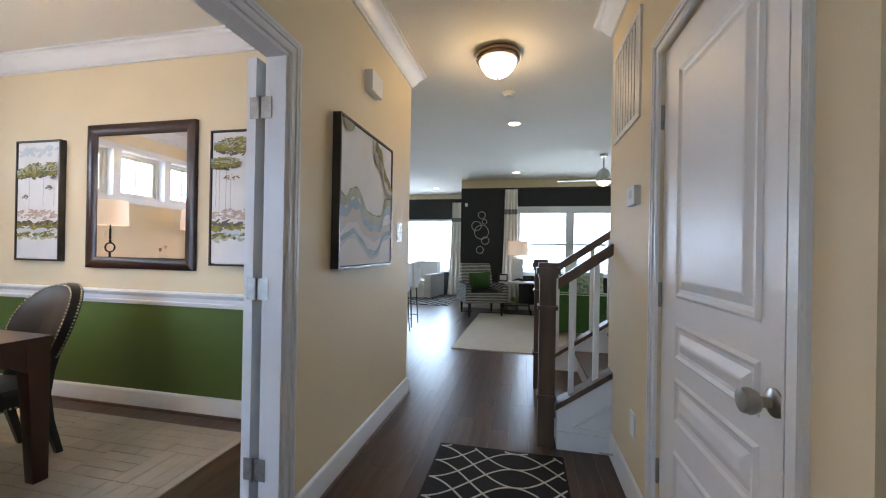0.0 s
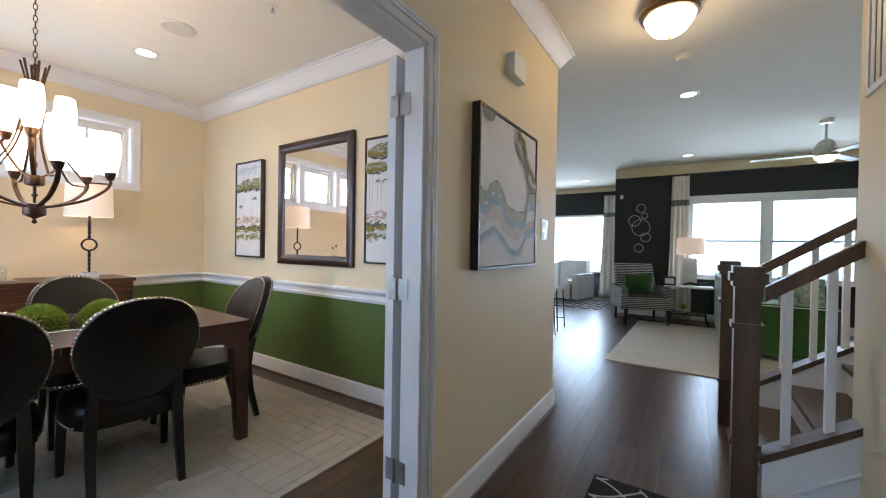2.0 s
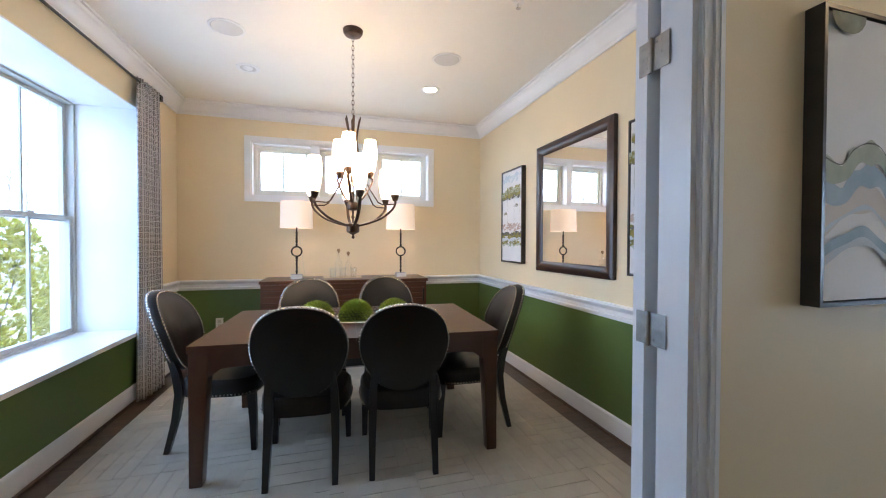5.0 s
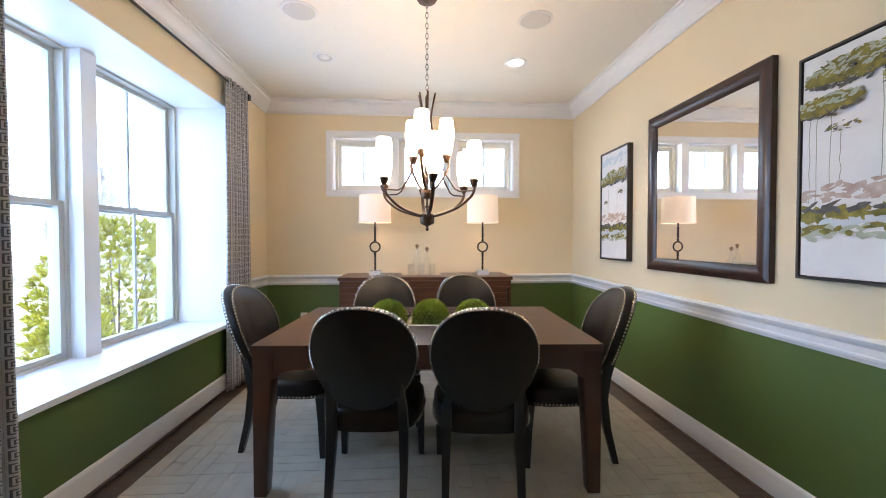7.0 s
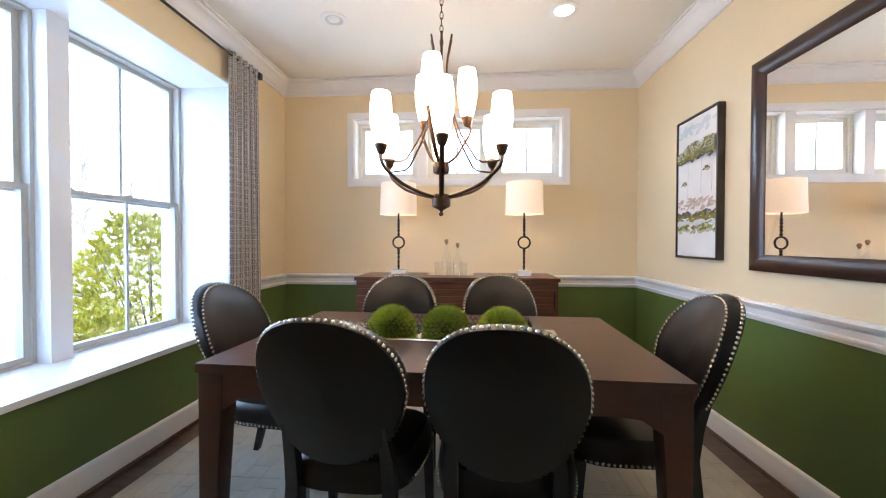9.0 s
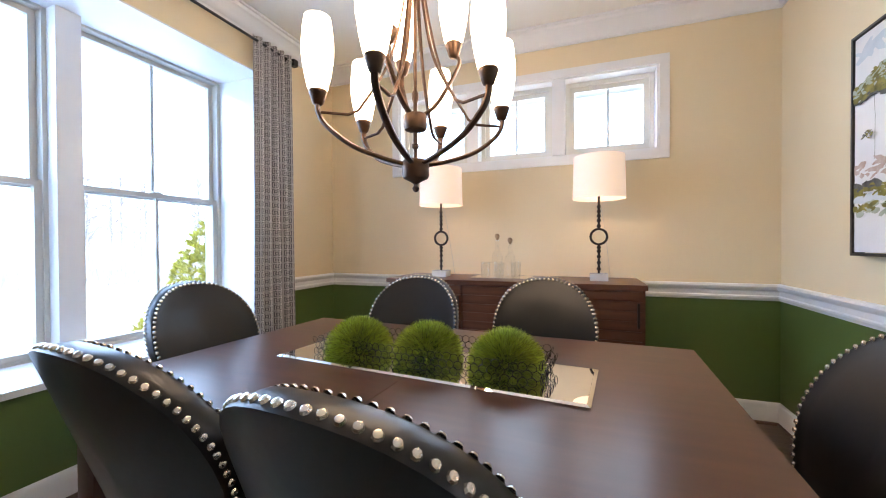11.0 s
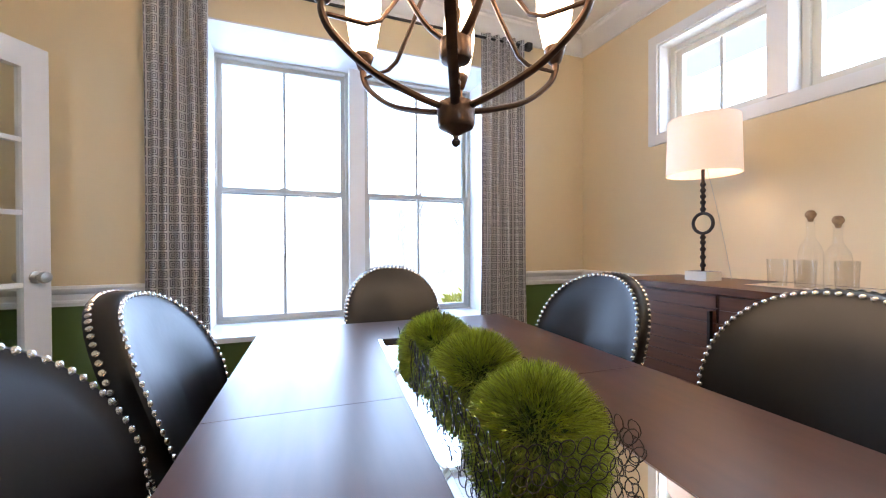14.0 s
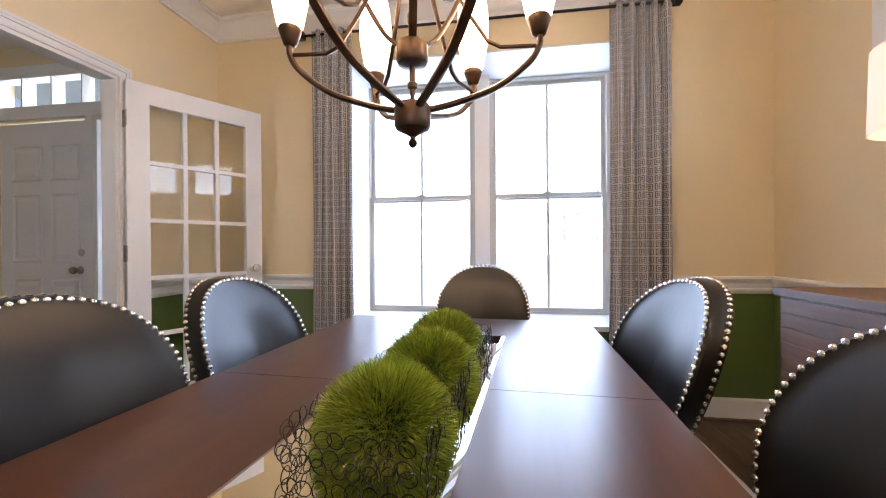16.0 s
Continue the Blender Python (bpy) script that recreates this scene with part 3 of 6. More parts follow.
def mat_wash(name, c1, c2, scale, rough=0.7):
    m = mat(name, c1, rough, vary=0.0, scale=scale, bump=0.25, bump_scale=120)
    ramp = [n for n in m.node_tree.nodes if n.type == "VALTORGB"][0]
    ramp.color_ramp.elements[0].color, ramp.color_ramp.elements[1].color = (*c1, 1), (*c2, 1)
    return m


M_CANVAS = mat_wash("warm_white_canvas", (0.72, 0.71, 0.69), (0.80, 0.79, 0.78), 5)
M_BLUEP = mat_wash("grey_blue_paint", (0.24, 0.35, 0.43), (0.46, 0.54, 0.58), 9)
M_OLIVEP = mat_wash("olive_paint", (0.09, 0.08, 0.015), (0.34, 0.28, 0.05), 22)
M_GREYGP = mat_wash("grey_green_paint", (0.20, 0.21, 0.15), (0.38, 0.38, 0.28), 14)
M_SANDP = mat_wash("sand_paint", (0.58, 0.53, 0.47), (0.68, 0.62, 0.56), 8)
M_DARKP = mat_wash("dark_line_paint", (0.06, 0.055, 0.05), (0.15, 0.14, 0.12), 30)
M_SAGEP = mat_wash("sage_paint", (0.34, 0.38, 0.27), (0.50, 0.52, 0.42), 12)
M_PALEB = mat_wash("pale_blue_paint", (0.50, 0.56, 0.60), (0.62, 0.66, 0.68), 10)
M_PINKP = mat_wash("dusty_pink_paint", (0.42, 0.28, 0.22), (0.62, 0.52, 0.46), 22)
M_RUSTP = mat_wash("rust_paint", (0.35, 0.16, 0.09), (0.55, 0.40, 0.30), 25)


def ribbon(bm, centre, width, y, lo, hi, wobble=0.0):
    """A flat brush band along (u, v) points, clipped to the canvas."""
    pts = curve_points([(u, 0, v) for u, v in centre], 8)
    cols = []
    for i, p in enumerate(pts):
        t = width * (1 + wobble * math.sin(i * 0.55))
        x = min(max(p.x, lo), hi)
        cols.append((bm.verts.new((x, y, p.z - t / 2)), bm.verts.new((x, y, p.z + t / 2))))
    for a, b in zip(cols, cols[1:]):
        bm.faces.new((a[0], b[0], b[1], a[1]))


def wave_art():
    w, h, d = 0.785, 0.802, 0.045
    m = Matrix.Translation((HX + 0.002, 1.833, 1.117)) @ pose(0, 0, 0, 0, 0, 90)
    f = picture_frame("wave_painting", "abstract wave painting in pale blue and olive, dark deep frame", w, h, d, 0.012, M_FRAMEG, m)
    part("canvas", box_bm(0.016, w - 0.016, -0.038, -0.004, 0.016, h - 0.016), M_CANVAS, f)
    y = -0.0392
    lo, hi = 0.0165, w - 0.0165
    k = h / 0.93
    cap = [(0.0, 0.420), (0.08, 0.395), (0.13, 0.445), (0.19, 0.470), (0.25, 0.455), (0.32, 0.365), (0.40, 0.325), (0.50, 0.318), (0.59, 0.335), (0.65, 0.455), (0.80, 0.475)]
    low = [(u, v - 0.062 - 0.012 * math.sin(9 * u)) for u, v in cap]
    swell = [(0.0, 0.255), (0.10, 0.315), (0.20, 0.345), (0.28, 0.290), (0.38, 0.235), (0.52, 0.230), (0.64, 0.265), (0.80, 0.290)]
    deep = [(0.0, 0.135), (0.10, 0.190), (0.19, 0.205), (0.28, 0.150), (0.38, 0.085), (0.45, 0.068), (0.54, 0.095), (0.62, 0.195), (0.80, 0.235)]
    for pts, width, material, wob in (
            (swell, 0.105, M_SANDP, 0.15), ([(u, v - 0.05) for u, v in swell], 0.012, M_PALEB, 0.3), ([(u, v + 0.045) for u, v in swell], 0.032, M_CANVAS, 0.2),
            (low, 0.058, M_BLUEP, 0.22), (cap, 0.058, M_SAGEP, 0.25), ([(u, v + 0.030) for u, v in cap], 0.004, M_DARKP, 0.3),
            (deep, 0.042, M_BLUEP, 0.2), ([(u, v - 0.022) for u, v in deep], 0.020, M_PALEB, 0.3)):
        bm = bmesh.new()
        ribbon(bm, [(u, v * k + 0.016) for u, v in pts], width, y, lo, hi, wob)
        part("brush_band", bm, material, f, smooth=False)
        y -= 0.0005
    # the strokes that fall from the top right
    for width, material, pts in (
            (0.040, M_GREYGP, [(0.425, 0.785), (0.445, 0.700), (0.50, 0.655), (0.575, 0.610), (0.635, 0.520), (0.70, 0.470), (0.80, 0.480)]),
            (0.010, M_DARKP, [(0.415, 0.785), (0.430, 0.680), (0.50, 0.630), (0.575, 0.585), (0.63, 0.495), (0.70, 0.450), (0.80, 0.465)]),
            (0.060, M_OLIVEP, [(0.47, 0.785), (0.52, 0.740), (0.585, 0.690), (0.62, 0.610), (0.68, 0.570), (0.74, 0.520), (0.80, 0.500)]),
            (0.014, M_SANDP, [(0.445, 0.785), (0.475, 0.710), (0.55, 0.660), (0.61, 0.570), (0.67, 0.520), (0.80, 0.490)])):
        bm = bmesh.new()
        ribbon(bm, [(u, min(v, h - 0.016 - width / 2)) for u, v in pts], width, y, lo, hi, 0.25)
        part("brush_stroke", bm, material, f, smooth=False)
        y -= 0.0005
    bm = bmesh.new()
    bmesh.ops.create_circle(bm, cap_ends=True, radius=0.055, segments=20, matrix=pose(0.095, y, h - 0.018, 90) @ Matrix.Diagonal((1.25, 0.95, 1, 1)))
    bmesh.ops.bisect_plane(bm, geom=bm.verts[:] + bm.edges[:] + bm.faces[:], plane_co=(0, 0, h - 0.0165), plane_no=(0, 0, 1), clear_outer=True)
    part("brush_stroke", bm, M_GREYGP, f, smooth=False)


wave_art()


def tree_art(x, seed, crowns, dabs, trunks):
    """Olive trees over a pale ground; crowns and dabs are (x, z, half width, half height) as shares of the canvas."""
    w, h, d = 0.46, 0.955, 0.045
    f = picture_frame("landscape_painting", "tall landscape painting of olive trees in a slim dark frame", w, h, d, 0.011, M_FRAMEG,
                      Matrix.Translation((x, YN - 0.002, 1.085)), "painting")
    part("canvas", box_bm(0.016, w - 0.016, -0.038, -0.004, 0.016, h - 0.016), M_CANVAS, f)
    rnd = random.Random(seed)
    y = -0.0384
    lo, hi = 0.0165, w - 0.0165

    def dab(name, count, cx, cz, rx, rz, size, material, lens=True, below=0.0):
        """Many small ragged strokes inside one lens or band."""
        nonlocal y
        bm = bmesh.new()
        for _ in range(count):
            u = rnd.uniform(-1, 1)
            top = math.sqrt(max(0.05, 1 - u * u)) if lens else 1.0
            v = rnd.uniform(-0.75 * top, top) - below
            px, pz = cx + u * rx, cz + v * rz
            a, c = size * rnd.uniform(0.5, 1.3), size * rnd.uniform(0.16, 0.45)
            tilt = rnd.gauss(0.1, 0.3)
            vs = []
            for i in range(8):
                q = rnd.uniform(0.6, 1.2)
                p, s = a * q * math.cos(0.7854 * i), c * q * math.sin(0.7854 * i)
                vs.append(bm.verts.new((min(max(px + p * math.cos(tilt) - s * math.sin(tilt), lo), hi), y, min(max(pz + p * math.sin(tilt) + s * math.cos(tilt), 0.0165), h - 0.0165))))
            bm.faces.new(vs)
            y -= 0.000012
        tagged(part(name, bm, material, f, smooth=False), kind="stuff")
        y -= 0.0002

    for tx, z0, z1 in trunks:
        bm = bmesh.new()
        pts = [(tx * w + rnd.uniform(-0.004, 0.004), y, (z0 + (z1 - z0) * i / 6) * h) for i in range(7)]
        for p, q in zip(pts, pts[1:]):
            bm.faces.new([bm.verts.new(v) for v in ((p[0], y, p[2]), (p[0] + 0.0028, y, p[2]), (q[0] + 0.0028, y, q[2]), (q[0], y, q[2]))])
        part("brush_line", bm, M_GREYGP, f, smooth=False)
    y -= 0.0003
    dab("cloud_wash", 14, 0.55 * w, 0.90 * h, 0.42 * w, 0.03 * h, 0.06, M_PALEB, False)
    dab("hill_wash", 60, 0.45 * w, 0.375 * h, 0.50 * w, 0.045 * h, 0.030, M_PINKP)
    dab("bank_wash", 70, 0.5 * w, 0.275 * h, 0.5 * w, 0.035 * h, 0.040, M_OLIVEP, False)
    dab("bank_wash", 16, 0.45 * w, 0.315 * h, 0.5 * w, 0.018 * h, 0.035, M_DARKP, False)
    dab("bank_wash", 22, 0.5 * w, 0.250 * h, 0.5 * w, 0.012 * h, 0.040, M_PALEB, False)
    dab("bank_wash", 46, 0.55 * w, 0.205 * h, 0.46 * w, 0.026 * h, 0.036, M_SAGEP, False)
    dab("bank_wash", 22, 0.5 * w, 0.215 * h, 0.46 * w, 0.022 * h, 0.030, M_OLIVEP, False)
    for cx, cz, rx, rz in crowns:
        n = int(26 + 260 * rx)
        dab("crown_shade", n, cx * w, cz * h, rx * w, rz * h, 0.022, M_DARKP, True, 0.35)
        dab("crown_dab", n * 2, cx * w, cz * h, rx * w, rz * h, 0.022, M_OLIVEP)
        dab("crown_light", n // 2, cx * w, (cz + 0.3 * rz) * h, rx * w, rz * h * 0.7, 0.016, M_SAGEP)
    for cx, cz, rx, rz in dabs:
        dab("crown_dab", 16, cx * w, cz * h, rx * w, rz * h, 0.011, M_DARKP)
        dab("crown_dab", 14, cx * w, cz * h, rx * w, rz * h, 0.011, M_OLIVEP)


tree_art(-3.86, 3, [(0.14, 0.725, 0.16, 0.040), (0.46, 0.745, 0.22, 0.062), (0.84, 0.750, 0.18, 0.060)],
         [(0.80, 0.600, 0.07, 0.020), (0.27, 0.525, 0.06, 0.022)], [(0.30, 0.42, 0.70), (0.62, 0.45, 0.70), (0.86, 0.45, 0.62)])
tree_art(-2.02, 8, [(0.55, 0.880, 0.46, 0.060), (0.26, 0.755, 0.26, 0.042), (0.88, 0.790, 0.16, 0.055)],
         [(0.42, 0.645, 0.13, 0.024), (0.80, 0.545, 0.07, 0.028)], [(0.10, 0.34, 0.73), (0.16, 0.34, 0.72), (0.28, 0.36, 0.72), (0.36, 0.40, 0.63), (0.66, 0.42, 0.82), (0.92, 0.45, 0.75)])


def wall_mirror():
    x0, z0, w, h = -3.152, 1.043, 0.988, 1.095
    f = thing("wall_mirror", "large square wall mirror in a dark walnut frame", "mirror", (x0, YN - 0.001, z0))
    r = 0.085
    prof = [(0, 0), (0, 0.030), (0.015, 0.038), (0.050, 0.034), (0.075, 0.024), (r, 0.016), (r, 0)]
    corners = [(0, 0), (w, 0), (w, h), (0, h)]
    for i in range(4):
        a, b = Vector(corners[i]), Vector(corners[(i + 1) % 4])
        d = (b - a).normalized()
        nrm = Vector((-d.y, d.x))
        bm = bmesh.new()
        rings = []
        for p, s in ((a, 1), (b, -1)):
            rings.append([bm.verts.new(((p + d * s * u + nrm * u).x, -v, (p + d * s * u + nrm * u).y)) for u, v in prof])
        k = len(prof)
        for j in range(k):
            bm.faces.new((rings[0][j], rings[0][(j + 1) % k], rings[1][(j + 1) % k], rings[1][j]))
        bm.faces.new(rings[0])
        bm.faces.new(rings[1])
        part("frame", bm, M_FRAME, f)
    bm = bmesh.new()
    bm_box(bm, r - 0.008, w - r + 0.008, -0.014, -0.004, r - 0.008, h - r + 0.008)
    part("mirror_glass", bm, M_MIRROR, f, "silvered mirror glass", smooth=False)


wall_mirror()

# ---- chandelier ----
def chandelier():
    cx, cy = -2.772, 0.733
    c = thing("chandelier", "dark bronze two-tier chandelier with nine lit opal glass shades", "chandelier", (cx, cy, 0))
    part("canopy", lathe_bm([(0.02, 2.700), (0.055, 2.706), (0.066, 2.722), (0.068, 2.739)], 24), M_BRONZE, c)
    # chain
    z = 2.70
    k = 0
    while z > 2.14:
        pts = []
        for i in range(14):
            a = 2 * math.pi * i / 14
            u, v = 0.0075 * math.cos(a), 0.019 * math.sin(a)
            pts.append((u if k % 2 else 0, 0 if k % 2 else u, z - 0.019 + v))
        part("chain_link", tube_bm(pts, 0.0022, 5, closed=True), M_BRONZE, c)
        z -= 0.031
        k += 1
    part("stem", lathe_bm([(0.006, 1.42), (0.006, 1.45), (0.012, 1.455), (0.012, 1.465), (0.007, 1.47), (0.007, 1.60), (0.011, 1.61), (0.011, 1.63), (0.006, 1.64), (0.006, 2.14)], 12), M_BRONZE, c)
    part("hub", lathe_bm([(0.004, 1.312), (0.010, 1.318), (0.011, 1.326), (0.006, 1.332), (0.007, 1.338), (0.018, 1.345), (0.040, 1.356), (0.044, 1.365), (0.044, 1.408), (0.040, 1.414), (0.01, 1.416)], 24), M_BRONZE, c)
    part("hub", lathe_bm([(0.010, 1.505), (0.034, 1.512), (0.038, 1.52), (0.038, 1.556), (0.034, 1.562), (0.008, 1.564)], 24), M_BRONZE, c)

    def shade(x, y, z, name="shade"):
        prof = [(0.020, 0), (0.030, 0.012), (0.040, 0.06), (0.0475, 0.11), (0.048, 0.145), (0.043, 0.200), (0.039, 0.225), (0.036, 0.224), (0.040, 0.198), (0.044, 0.145), (0.036, 0.06), (0.018, 0.006)]
        part(name, lathe_bm(prof, 20, (x, y, z)), M_OPAL, c, "glowing opal glass shade")

    def cup(x, y, z):
        part("cup", lathe_bm([(0.010, -0.030), (0.016, -0.026), (0.026, 0.004), (0.028, 0.010), (0.027, 0.014), (0.012, 0.014)], 16, (x, y, z)), M_BRONZE, c)

    for i in range(6):
        a = radians(5 + 60 * i)
        ca, sa = math.cos(a), math.sin(a)
        at = lambda r, z: (r * ca, r * sa, z)
        R = 0.300
        arm = curve_points([at(0.03, 1.40), at(0.10, 1.415), at(0.20, 1.45), at(0.275, 1.505), at(R, 1.545), at(R, 1.575)], 6)
        part("arm", tube_bm(arm, 0.0075, 8, 0.011), M_BRONZE, c)
        brace = [at(R - 0.008, 1.545), at(0.21, 1.545), at(0.18, 1.56)] + curve_points([at(0.18, 1.56), at(0.085, 1.72), at(0.035, 1.93), at(0.03, 2.02), at(0.055, 2.145)], 5)[1:]
        part("brace", tube_bm(brace, 0.0045, 6, 0.006), M_BRONZE, c)
        cup(*at(R, 1.596))
        shade(*at(R, 1.604))
    for i in range(3):
        a = radians(-15 + 120 * i)
        ca, sa = math.cos(a), math.sin(a)
        at = lambda r, z: (r * ca, r * sa, z)
        arm = curve_points([at(0.028, 1.56), at(0.075, 1.60), at(0.135, 1.70), at(0.14, 1.735), at(0.115, 1.745)], 6)
        part("arm", tube_bm(arm, 0.006, 8, 0.010), M_BRONZE, c)
        cup(*at(0.125, 1.768))
        shade(*at(0.125, 1.780))
    return c


chandelier()


# ---- buffet and what stands on it ----
BX0, BX1, BY0, BY1, BZ = -4.575, -4.06, -0.085, 1.585, 0.905


def buffet():
    b = thing("buffet", "reddish walnut buffet with slatted doors standing against the wall", "sideboard", (BX0, BY0, 0))
    w, d = BY1 - BY0, BX1 - BX0
    part("top", box_bm(0, d, 0, w, BZ - 0.03, BZ, 0.004), M_BUFFET, b)
    part("body", box_bm(0.01, d - 0.03, 0.01, w - 0.01, 0.10, BZ - 0.031), M_BUFFET, b)
    part("plinth", box_bm(0.03, d - 0.06, 0.05, w - 0.05, 0, 0.10), M_LEGBLK, b)
    for i in range(3):
        y0 = 0.02 + i * (w - 0.04) / 3
        y1 = y0 + (w - 0.04) / 3 - 0.004
        door = part("door", box_bm(d - 0.03, d - 0.02, y0, y1, 0.11, BZ - 0.035), M_BUFFET, b)
        for k in range(13):
            z = 0.125 + k * 0.0575
            part("slat", box_bm(d - 0.0195, d - 0.011, y0 + 0.004, y1 - 0.004, z, z + 0.050, 0.003, 1), M_BUFFET, door)
        part("handle", box_bm(d - 0.011, d + 0.008, y1 - 0.03, y1 - 0.018, 0.66, 0.80, 0.003), M_IRON, door, "dark iron pull")
    return b


buffet()


def table_lamp():
    t = thing("table_lamp", "dark iron table lamp with marble foot and lit drum shade", "lamp", group="pair of lamps on the buffet")
    part("foot", box_bm(-0.055, 0.055, -0.055, 0.055, 0, 0.045, 0.004), M_MARBLE, t, "white marble foot")
    prof = [(0.008, 0.045)]
    for z in (0.075, 0.115, 0.155, 0.19, 0.215):
        prof += [(0.0075, z - 0.012), (0.013, z - 0.004), (0.013, z + 0.004), (0.0075, z + 0.012)]
    part("stem", lathe_bm(prof + [(0.008, 0.235)], 12), M_IRON, t)
    ring = [(0, 0.05 * math.cos(a * math.pi / 14), 0.285 + 0.05 * math.sin(a * math.pi / 14)) for a in range(28)]
    part("ring", tube_bm(ring, 0.008, 8, closed=True), M_IRON, t, "iron ring in the stem")
    prof = [(0.008, 0.335)]
    for z in (0.355, 0.39, 0.42, 0.45, 0.48):
        prof += [(0.0075, z - 0.012), (0.013, z - 0.004), (0.013, z + 0.004), (0.0075, z + 0.012)]
    part("stem", lathe_bm(prof + [(0.008, 0.60)], 12), M_IRON, t)
    bm = bmesh.new()
    bm_lathe(bm, [(0.162, 0.53), (0.155, 0.805), (0.152, 0.805), (0.159, 0.53), (0.162, 0.53)], 40, cap=False)
    part("shade", bm, M_SHADE, t, "lit white linen drum shade")
    part("bulb", lathe_bm([(0.01, 0.60), (0.022, 0.63), (0.03, 0.66), (0.022, 0.69), (0.004, 0.70)], 12), M_OPAL, t)
    part("cord", tube_bm(curve_points([(-0.03, 0.0, 0.56), (-0.05, 0.035, 0.36), (-0.08, 0.06, 0.15), (-0.10, 0.075, 0.004)], 5), 0.0011, 6), M_NICKEL, t, "thin lamp cord")
    for k in range(3):
        a = 2.09 * k
        part("shade_arm", tube_bm([(0, 0, 0.60), (0.158 * math.cos(a), 0.158 * math.sin(a), 0.60)], 0.002, 5), M_IRON, t)
    return t


LAMPS = ((-4.33, 0.235), (-4.33, 1.335))
l1 = table_lamp()
l1.matrix_world = pose(*LAMPS[0], BZ)
copy_thing(l1, pose(*LAMPS[1], BZ))
for x, y in LAMPS:
    lamp("table_lamp_bulb", "POINT", Matrix.Translation((x, y, BZ + 0.66)), 8, (1, 0.70, 0.40), radius=0.035)


def bottle(h, m, cork):
    b = thing("glass_bottle", "tall clear glass bottle with a round cork on the buffet", "bottle", m, group="bottles on the buffet")
    r = 0.038
    prof = [(0.004, 0.004), (r, 0.004), (r, h * 0.5), (r * 0.85, h * 0.6), (0.014, h * 0.72), (0.0125, h * 0.95), (0.016, h)]
    part("body", bm_lathe(bmesh.new(), prof, 20, cap=False), M_CLEAR, b)
    part("cork", lathe_bm([(0.008, h - 0.01), (0.010, h + 0.002), (0.017, h + 0.012), (0.018, h + 0.02), (0.012, h + 0.033), (0.003, h + 0.036)], 12), M_CORK, b, "round cork stopper")


solo("mirror_tray_small", box_bm(-0.13, 0.13, -0.20, 0.20, 0, 0.008, 0.002), M_MIRROR, "rectangular mirrored tray under the bottles", "tray", pose(-4.33, 0.70, BZ))
bottle(0.27, pose(-4.34, 0.66, BZ + 0.008), 1)
bottle(0.24, pose(-4.30, 0.76, BZ + 0.008), 1)
for i, y in enumerate((0.60, 0.70, 0.81)):
    g = thing("drinking_glass", "clear tall drinking glass", "glass", pose(-4.24 + 0.02 * (i % 2), y, BZ + 0.008), group="glasses on the buffet")
    part("bowl", bm_lathe(bmesh.new(), [(0.004, 0.003), (0.030, 0.003), (0.034, 0.11), (0.0325, 0.11), (0.028, 0.008), (0.004, 0.008)], 18, cap=False), M_CLEAR, g)

# ---- centrepiece ----
TZ = 0.75
TRM = pose(-2.795, 0.76, TZ + 0.0005, 0, 0, -5)
tray = thing("mirror_tray", "long rectangular mirror tray on the dining table", "tray", TRM)
bm = bmesh.new()
hx, hy = 0.152, 0.515
bm_box(bm, -hx + 0.010, hx - 0.010, -hy + 0.010, hy - 0.010, 0, 0.008)
part("mirror_plate", bm, M_MIRROR, tray, smooth=False)
corners = [(-1, -1), (1, -1), (1, 1), (-1, 1)]
for i in range(4):
    bm = bmesh.new()
    a, b = corners[i], corners[(i + 1) % 4]
    pts = [(c[0] * (hx - o), c[1] * (hy - o), z) for c in (a, b) for o, z in ((0, 0), (0, 0.004), (0.0098, 0.0078), (0.0098, 0))]
    vs = [bm.verts.new(q) for q in pts]
    for idx in ((0, 1, 5, 4), (1, 2, 6, 5), (2, 3, 7, 6), (3, 0, 4, 7), (0, 3, 2, 1), (4, 5, 6, 7)):
        bm.faces.new([vs[k] for k in idx])
    part("bevel_strip", bm, M_MIRROR, tray, smooth=False)


def wire_basket():
    """A low oblong basket of linked wire rings."""
    b = thing("wire_basket", "low basket of dark linked wire rings holding grass balls", "basket", TRM @ Matrix.Translation((-0.010, 0.0, 0.009)))
    bx, by, r = 0.108, 0.385, 0.0125
    path, step = [], 0.025
    y = -by
    while y < by:
        path += [(bx, y, 0), (-bx, y, 180)]
        y += step
    x = -bx + 0.02
    while x < bx - 0.01:
        path += [(x, by, 90), (x, -by, 270)]
        x += step
    rnd = random.Random(4)
    for level in range(3):
        for px, py, turn in path:
            bm = bmesh.new()
            pts = [(0, r * math.cos(a * math.pi / 5), r * math.sin(a * math.pi / 5)) for a in range(10)]
            bm_tube(bm, pts, 0.0009, 4, closed=True)
            m = pose(px + rnd.uniform(-0.004, 0.004), py + (level % 2) * 0.012, 0.014 + level * 0.0195 + rnd.uniform(-0.002, 0.002), 0, rnd.uniform(-12, 12), turn + rnd.uniform(-14, 14))
            bm.transform(m)
            part("wire_ring", bm, M_WIRE, b)
    return b


wire_basket()


